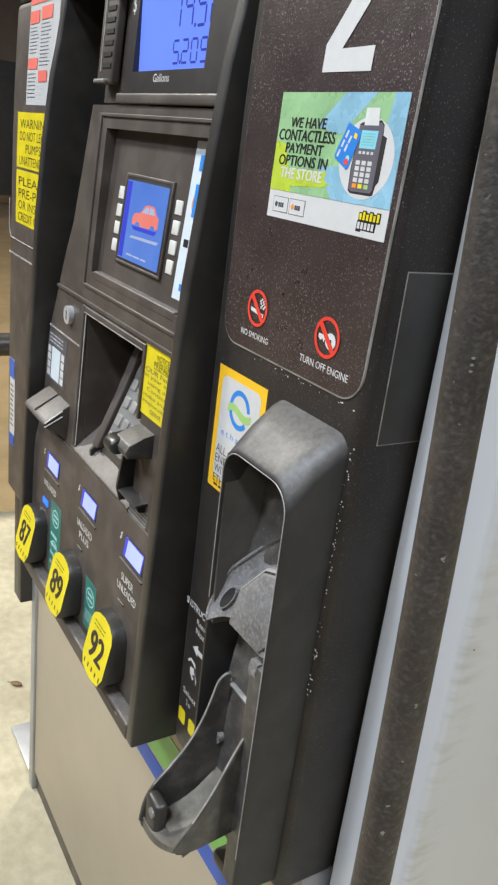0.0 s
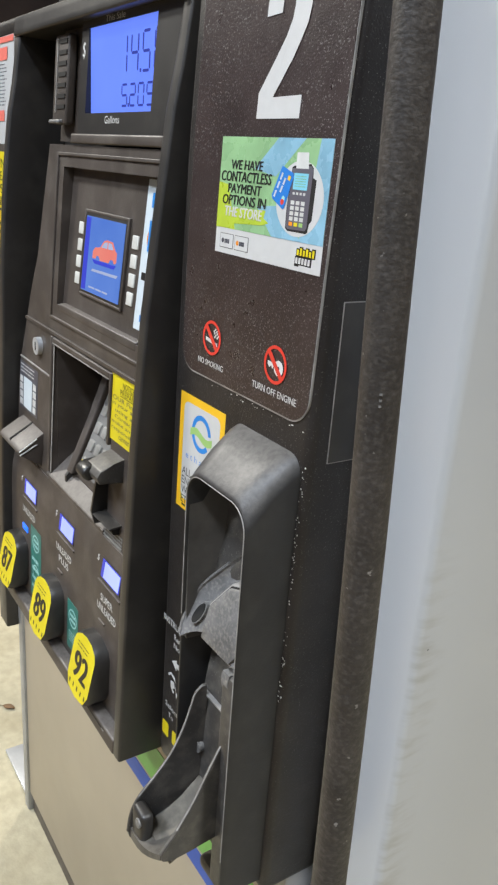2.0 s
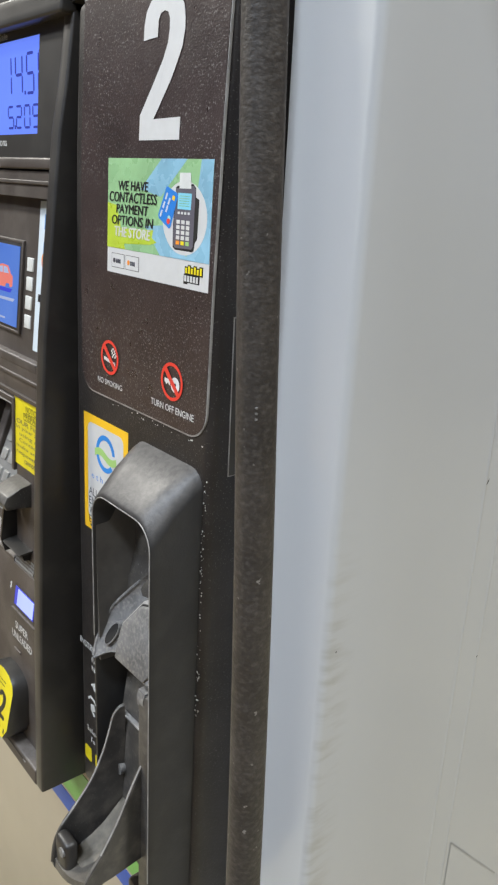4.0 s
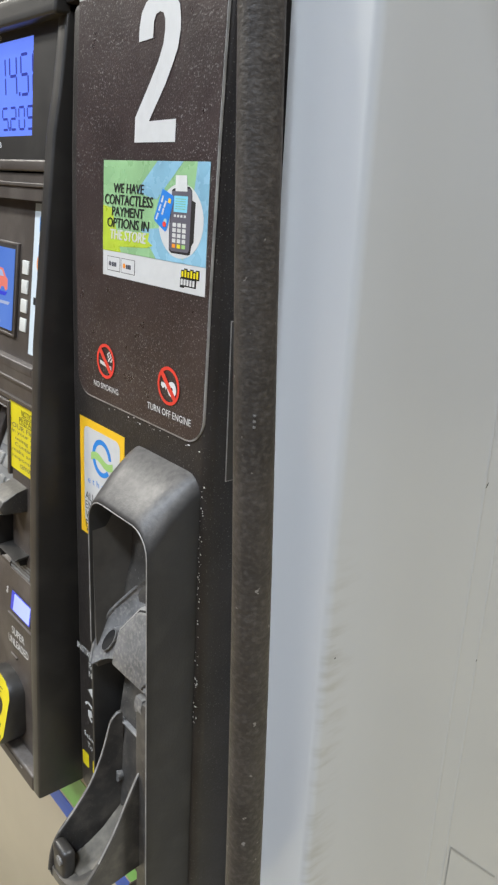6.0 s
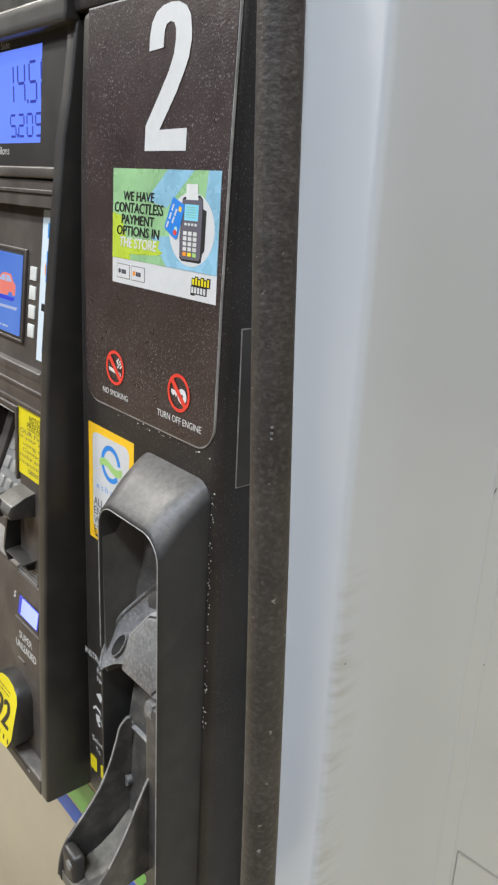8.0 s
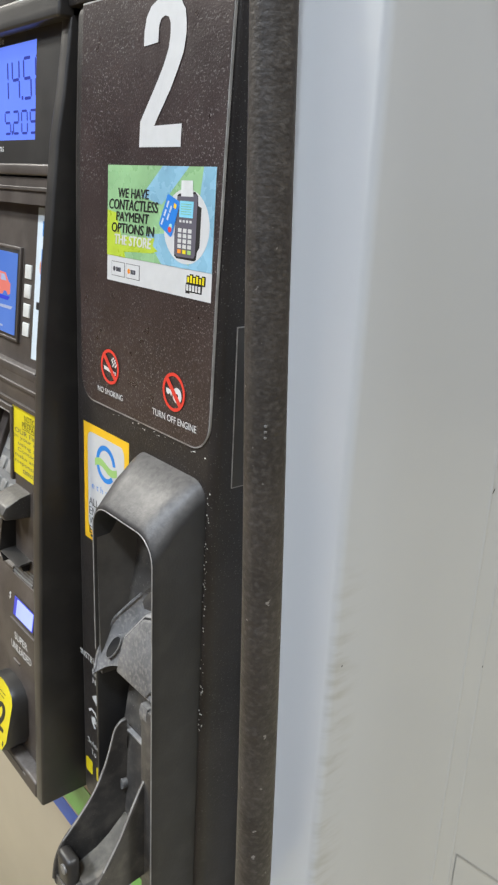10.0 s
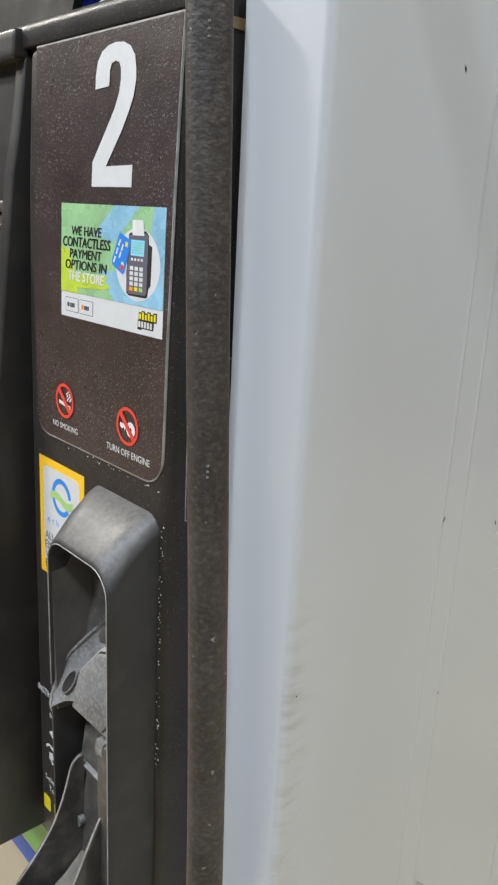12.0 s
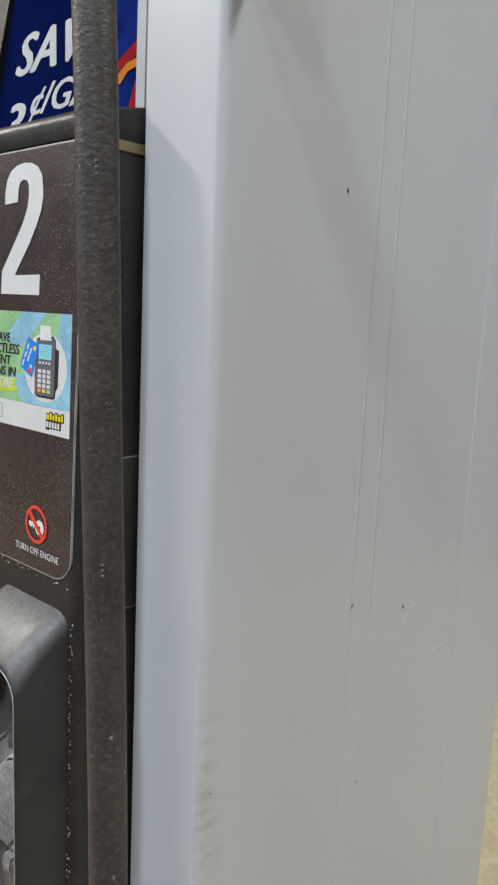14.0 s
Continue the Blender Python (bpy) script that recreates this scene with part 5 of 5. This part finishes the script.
def digit(ch, x, z, w, h, lean=0.06):
    segs = {"0": "abcdef", "1": "bc", "2": "abged", "3": "abgcd", "4": "fgbc", "5": "afgcd", "6": "afgedc", "7": "abc", "8": "abcdefg", "9": "abcdfg"}[ch]
    t = w * 0.17
    g = t * 0.25
    lay = {"a": (0, h, w, h), "g": (0, h / 2, w, h / 2), "d": (0, 0, w, 0), "f": (0, h / 2, 0, h), "b": (w, h / 2, w, h), "e": (0, 0, 0, h / 2), "c": (w, 0, w, h / 2)}
    cut = []
    for s in segs:
        x0, z0, x1, z1 = lay[s]
        if z0 == z1:
            pts = [(x0 + g, z0), (x0 + t / 2 + g, z0 + t / 2), (x1 - t / 2 - g, z0 + t / 2), (x1 - g, z0), (x1 - t / 2 - g, z0 - t / 2), (x0 + t / 2 + g, z0 - t / 2)]
        else:
            pts = [(x0, z0 + g), (x0 + t / 2, z0 + t / 2 + g), (x0 + t / 2, z1 - t / 2 - g), (x0, z1 - g), (x0 - t / 2, z1 - t / 2 - g), (x0 - t / 2, z0 + t / 2 + g)]
        cut.append(outline([(x + a + lean * b, z + b) for a, b in pts], Y_LCD, 0.0002, 0.0012))
    return cut


def number(text, x, z, w, h, pitch):
    for ch in text:
        if ch == ".":
            part("decimal_point", outline([(x - pitch * 0.22, z - 0.001), (x - pitch * 0.22 + 0.0035, z - 0.001), (x - pitch * 0.22 + 0.0035, z + 0.0025), (x - pitch * 0.22, z + 0.0025)], Y_LCD, 0.0002, 0.0012), LCDINK, lcd, smooth=False)
        else:
            for bm in digit(ch, x, z, w, h):
                part("digit_segment", bm, LCDINK, lcd, smooth=False)
            x += pitch


number("14.58", -0.2505, 1.4675, 0.0165, 0.0365, 0.0278)
number("5.209", -0.2460, 1.4350, 0.0135, 0.0210, 0.0208)
part("lettering", words("$", -0.351, -0.3425, 1.487, 1.505, Y_INNER, 0.0006), WHITEINK, disp, smooth=False)
part("lettering", words("Gallons", -0.274, -0.234, 1.4165, 1.4245, Y_INNER, 0.0006), WHITEINK, disp, smooth=False)
part("lettering", words("This Sale", -0.288, -0.236, 1.5205, 1.5275, Y_INNER, 0.0006), WHITEINK, disp, smooth=False)
vent = part("speaker_vent", slab(-0.448, -0.400, 1.416, 1.520, Y_INNER, 0.012, 1, 0.0, bevel=0.003), FRAME, disp)
part("vent_groove", slab(-0.436, -0.434, 1.430, 1.515, Y_INNER, 0.003, 1, 0.0012), GROOVE, vent)
for i in range(7):
    z = 1.434 + i * 0.0125
    part("louvre", slab(-0.430, -0.403, z, z + 0.005, Y_INNER, 0.003, 1, 0.0012), DARK, vent)
part("vent_catch", slab(-0.448, -0.410, 1.4165, 1.4215, Y_INNER, 0.01, 1, 0.005, bevel=0.002), WORN, vent)

# warning stickers on the far hose panel
red = part("warning_sheet", slab(-0.742, -0.600, 1.388, 1.535, Y_PANEL, 0.0003, 6, 0.0003), SHEET, left_panel, "white warning sheet with red headings", smooth=False)
for x0, x1, z0, z1 in ((-0.740, -0.602, 1.526, 1.534), (-0.738, -0.692, 1.500, 1.517), (-0.682, -0.630, 1.503, 1.520), (-0.738, -0.690, 1.438, 1.453), (-0.682, -0.64, 1.42, 1.435)):
    part("red_heading", slab(x0, x1, z0, z1, Y_PANEL, 0.0002, 1, 0.0012), REDPALE, red, smooth=False)
part("small_print", bars(-0.736, -0.692, 1.458, 1.497, 8, Y_PANEL, 0.0012, 31, 0.3), SLATE, red, smooth=False)
part("small_print", bars(-0.682, -0.632, 1.440, 1.500, 12, Y_PANEL, 0.0012, 32, 0.3), SLATE, red, smooth=False)
part("small_print", bars(-0.736, -0.694, 1.396, 1.434, 7, Y_PANEL, 0.0012, 33, 0.3), SLATE, red, smooth=False)
for z0, z1, lines in ((1.294, 1.377, ("WARNING", "DO NOT LEAVE", "PUMPS", "UNATTENDED")), (1.206, 1.290, ("PLEASE", "PRE-PAY", "OR INSERT", "CREDIT CARD"))):
    yl = part("yellow_sticker", slab(-0.785, -0.600, z0, z1, Y_PANEL, 0.0003, 3, 0.0003), YELLOW, left_panel, "yellow warning sticker with black capitals", smooth=False)
    for i, line in enumerate(lines):
        z = z1 - 0.010 - i * 0.0185
        w = 0.150 if line != "PUMPS" else 0.08
        part("lettering", words(line, -0.694 - w / 2, -0.694 + w / 2, z - 0.0135, z, Y_PANEL, 0.0012), BLACKINK, yl, smooth=False)
strip = part("blue_label", slab(-0.806, -0.775, 0.800, 0.965, Y_PANEL, 0.0003, 3, 0.0003), WHITE, left_panel, "narrow white label with blue ends", smooth=False)
part("blue_end", slab(-0.806, -0.775, 0.930, 0.965, Y_PANEL, 0.0002, 1, 0.0012), STRIPEBLUE, strip, smooth=False)
part("blue_end", slab(-0.806, -0.775, 0.800, 0.822, Y_PANEL, 0.0002, 1, 0.0012), STRIPEBLUE, strip, smooth=False)
part("small_print", bars(-0.802, -0.780, 0.835, 0.920, 9, Y_PANEL, 0.0012, 41, 0.4), SLATE, strip, smooth=False)
part("panel_groove", slab(-0.822, -0.60, 1.150, 1.153, Y_PANEL, 0.002, 1, 0.0006), GROOVE, left_panel)
part("panel_groove", tube([(-0.8225, Y_PANEL(1.24) - 0.0006, 1.240), (-0.8215, Y_PANEL(1.2) - 0.0006, 1.196), (-0.812, Y_PANEL(1.18) - 0.0006, 1.181), (-0.79, Y_PANEL(1.18) - 0.0006, 1.177), (-0.60, Y_PANEL(1.18) - 0.0006, 1.177)], 0.0010, 6, 5), GROOVE, left_panel)
part("far_skirt", box(-0.812, -0.765, 0.004, 0.30, 0.465, 0.704, 0.004), SATIN, PUMP)

# top cover
cov = side_prism([(0.0075, 1.5355), (0.007, 1.551), (0.011, 1.5565), (0.095, 1.571), (0.30, 1.571), (0.30, 1.5365)], -0.815, 0.1585)
bmesh.ops.bevel(cov, geom=cov.edges[:], offset=0.0025, segments=2, profile=0.5, affect="EDGES")
part("top_cover", cov, PLASTIC, PUMP)
part("cover_strip", box(0.1587, 0.1605, 0.02, 0.060, 1.529, 1.5365), BRONZE, PUMP, "tarnished strip under the top cover")

# ---- topper sign ----
sign = thing("topper_sign", (-0.2, 0.12, 1.571), "blue advertising sign in a frame standing on the dispenser", "sign")
Y_SIGN = curve_y([(1.56, 0.085), (2.06, 0.175)])
part("backing", slab(-0.62, 0.122, 1.5715, 2.00, Y_SIGN, 0.03, 4), SIGNBACK, sign)
pst = part("poster", slab(-0.118, 0.121, 1.574, 1.995, Y_SIGN, 0.0014, 4, 0.0026), NAVY, sign, "navy poster with white lettering", smooth=False)
part("lettering", words("SAVE", -0.092, 0.048, 1.634, 1.674, Y_SIGN, 0.0031, 0.22, bold=0.035), SIGNWHITE, pst, smooth=False)
part("lettering", words("3", -0.096, -0.070, 1.565, 1.606, Y_SIGN, 0.0031, 0.2, bold=0.04), SIGNWHITE, pst, smooth=False)
part("lettering", words("¢/GAL", -0.056, 0.066, 1.584, 1.619, Y_SIGN, 0.0031, 0.2, bold=0.02), SIGNWHITE, pst, smooth=False)
can = part("can_picture", outline([(0.059, 1.572), (0.063, 1.69), (0.077, 1.705), (0.12, 1.715), (0.12, 1.572)], Y_SIGN, 0.0004, 0.0031), CANBLUE, pst, "blue and red drink can picture", smooth=False)
part("can_silver", outline([(0.065, 1.690), (0.079, 1.706), (0.12, 1.717), (0.12, 1.711), (0.081, 1.700)], Y_SIGN, 0.0002, 0.0035), KEYGREY, can, smooth=False)
part("can_red", outline([(0.073, 1.616), (0.098, 1.632), (0.119, 1.640), (0.119, 1.625), (0.105, 1.622), (0.087, 1.609)], Y_SIGN, 0.0002, 0.0038), CANRED, can, smooth=False)
part("can_yellow", outline([(0.077, 1.604), (0.093, 1.616), (0.115, 1.620), (0.111, 1.612), (0.095, 1.608), (0.087, 1.599)], Y_SIGN, 0.0002, 0.0041), CANGOLD, can, smooth=False)
part("can_red_lower", outline([(0.103, 1.576), (0.109, 1.606), (0.119, 1.610), (0.119, 1.576)], Y_SIGN, 0.0002, 0.0038), CANRED, can, smooth=False)
part("side_rail", side_prism([(0.076, 1.5715), (0.084, 1.5715), (0.088, 2.02), (0.080, 2.02)], 0.1235, 0.1345), SIGNWHITE, sign, "white side rail")
part("left_rail", side_prism([(0.075, 1.5715), (0.105, 1.5715), (0.20, 2.02), (0.17, 2.02)], -0.62, -0.119), SIGNBACK, sign)

# ---- hose ----
hose = thing("fuel_hose", (0.33, -0.10, 2.05), "weathered black rubber fuel hose hanging beside the dispenser", "fuel hose")
HOSE = [(0.300, 0.02, 2.12), (0.318, -0.06, 2.08), (0.325, -0.115, 1.92), (0.330, -0.12, 1.70), (0.3405, -0.12, 1.50), (0.3470, -0.12, 1.35), (0.3545, -0.12, 1.20), (0.3605, -0.121, 1.05), (0.3655, -0.124, 0.90), (0.373, -0.13, 0.60), (0.385, -0.17, 0.25), (0.45, -0.34, 0.03), (0.64, -0.56, 0.0108), (0.9, -0.58, 0.0108)]
part("rubber_hose", tube(HOSE, 0.0101, 24, 10), RUBBER, hose)
for z in (1.478, 1.29, 1.125, 0.985):
    bm = bmesh.new()
    hx = float(np.interp(z, (0.9, 1.05, 1.2, 1.35, 1.5), (0.363, 0.359, 0.3545, 0.347, 0.3405)))
    for k in range(3):
        c = Vector((hx + 0.0078, -0.1204 - 0.0063, z - k * 0.0028))
        box(c.x - 0.0006, c.x + 0.0006, c.y - 0.0002, c.y + 0.0008, c.z, c.z + 0.0010, bm=bm)
    part("printed_mark", bm, PADGREY, hose, smooth=False)
# unseen block, added to cast the shadow high on the column
part("shadow_block", box(0.246, 0.322, 0.052, 0.074, 1.648, 1.72, 0.004), PAINT, hose)
# outlet out of view, added for the hose to hang from
part("hose_outlet", box(0.235, 0.325, -0.01, 0.06, 2.08, 2.17, 0.012), SATIN, hose)

# ---- things beyond the island ----
guard = thing("pipe_guard", (-2.35, 0.3, 0), "black painted steel pipe guard beside the island", "pipe guard")
part("pipe", tube([(-2.36, -0.9, -0.12), (-2.36, -0.9, 0.40), (-2.36, -0.84, 0.53), (-2.36, -0.7, 0.570), (-2.36, 0.3, 0.570), (-2.36, 1.3, 0.570), (-2.36, 1.44, 0.55), (-2.36, 1.5, 0.40), (-2.36, 1.5, -0.12)], 0.044, 20, 6), SATIN, guard)


def far_car():
    t = thing("parked_car", (-18.6, 2.35, -0.12), "dark parked car with a lit red tail lamp", "car")
    x0, y0 = -16.4, 2.35
    prof = [(0, 0.35), (0.05, 0.85), (0.25, 0.98), (1.0, 1.05), (1.5, 1.28), (3.0, 1.30), (3.7, 1.0), (4.5, 0.85), (4.55, 0.35)]
    bm = bmesh.new()
    a = [bm.verts.new((x0 - u, y0 - 0.9, z - 0.12)) for u, z in prof]
    b = [bm.verts.new((x0 - u, y0 + 0.9, z - 0.12)) for u, z in prof]
    bm.faces.new(a), bm.faces.new(b)
    for i in range(len(prof)):
        j = (i + 1) % len(prof)
        bm.faces.new((a[i], a[j], b[j], b[i]))
    bmesh.ops.bevel(bm, geom=bm.edges[:], offset=0.08, segments=2, profile=0.5, affect="EDGES")
    part("body", bm, DARKWALL, t)
    for u in (0.8, 3.7):
        for s in (-0.85, 0.68):
            w = part("wheel", tube([(x0 - u, y0 + s, 0.2), (x0 - u, y0 + s + 0.18, 0.2)], 0.32, 20, 2), RUBBER, t)
            part("rim", tube([(x0 - u, y0 + s - 0.005, 0.2), (x0 - u, y0 + s + 0.185, 0.2)], 0.19, 16, 2), TRIM, w)
    for s in (-0.75, 0.66):
        part("tail_lamp", box(x0 - 0.12, x0 + 0.02, y0 + s, y0 + s + 0.2, 0.80, 0.93, 0.02), TAIL, t, "lit red tail lamp")
    return t


far_car()
pil = thing("canopy_pillar", (-16.1, 3.78, -0.12), "dark square pillar under the beam across the forecourt", "pillar")
part("shaft", box(-16.35, -15.85, 3.52, 4.04, -0.12, 2.46, 0.03), DARKWALL, pil)
part("footing", box(-16.9, -15.5, 3.1, 4.6, -0.12, 0.02, 0.03), DRIVE, pil)
wl = thing("beam_lamp", (-16.1, 2.55, 2.46), "bright lamp under the dark beam", "lamp")
part("lens", box(-16.28, -15.98, 2.38, 2.73, 2.37, 2.461, 0.02), FARLAMP, wl)

# grit and leaves on the island
grit = bmesh.new()
rng = random.Random(5)
for i in range(150):
    x, y = rng.uniform(-2.2, 0.4), rng.uniform(-0.5, 0.9)
    if -0.95 < x < 0.3 and y > -0.02:
        continue
    r = rng.choice((0.0008, 0.0012, 0.0016, 0.0024))
    own = bmesh.new()
    bmesh.ops.create_icosphere(own, subdivisions=1, radius=r)
    for v in own.verts:
        v.co = Vector((x + v.co.x * rng.uniform(0.8, 1.6), y + v.co.y * rng.uniform(0.8, 1.6), v.co.z * 0.3 + r * 0.25))
    join(grit, own)
tagged(add("grit", grit, FRAME), "dark grit and bits scattered on the concrete", "grit", kind="stuff")


def fallen_leaf(x, y, turn, size):
    """A dry leaf with a raised midrib and curled sides."""
    t = thing("fallen_leaf", (x, y, 0.0), "small curled dry brown leaf on the concrete", "leaf", "leaves on the island")
    bm = bmesh.new()
    rows = []
    for i in range(7):
        s = i / 6
        w = size * 0.32 * math.sin(math.pi * (0.06 + 0.9 * s)) * (1.0 - 0.25 * s)
        rows.append([bm.verts.new((x + math.cos(turn) * (s - 0.5) * size - math.sin(turn) * k * w, y + math.sin(turn) * (s - 0.5) * size + math.cos(turn) * k * w, 0.0012 + 0.18 * size * k * k * (0.4 + 0.6 * s))) for k in (-1, -0.5, 0, 0.5, 1)])
    for p, q in zip(rows, rows[1:]):
        for k in range(4):
            bm.faces.new((p[k], p[k + 1], q[k + 1], q[k]))
    part("blade", bm, DRYLEAF, t)
    part("stalk", tube([(x - math.cos(turn) * 0.5 * size, y - math.sin(turn) * 0.5 * size, 0.002), (x - math.cos(turn) * 0.8 * size, y - math.sin(turn) * 0.8 * size, 0.0012)], 0.0008, 6, 2), DRYLEAF, t)


fallen_leaf(-1.094, 0.088, 0.7, 0.034)
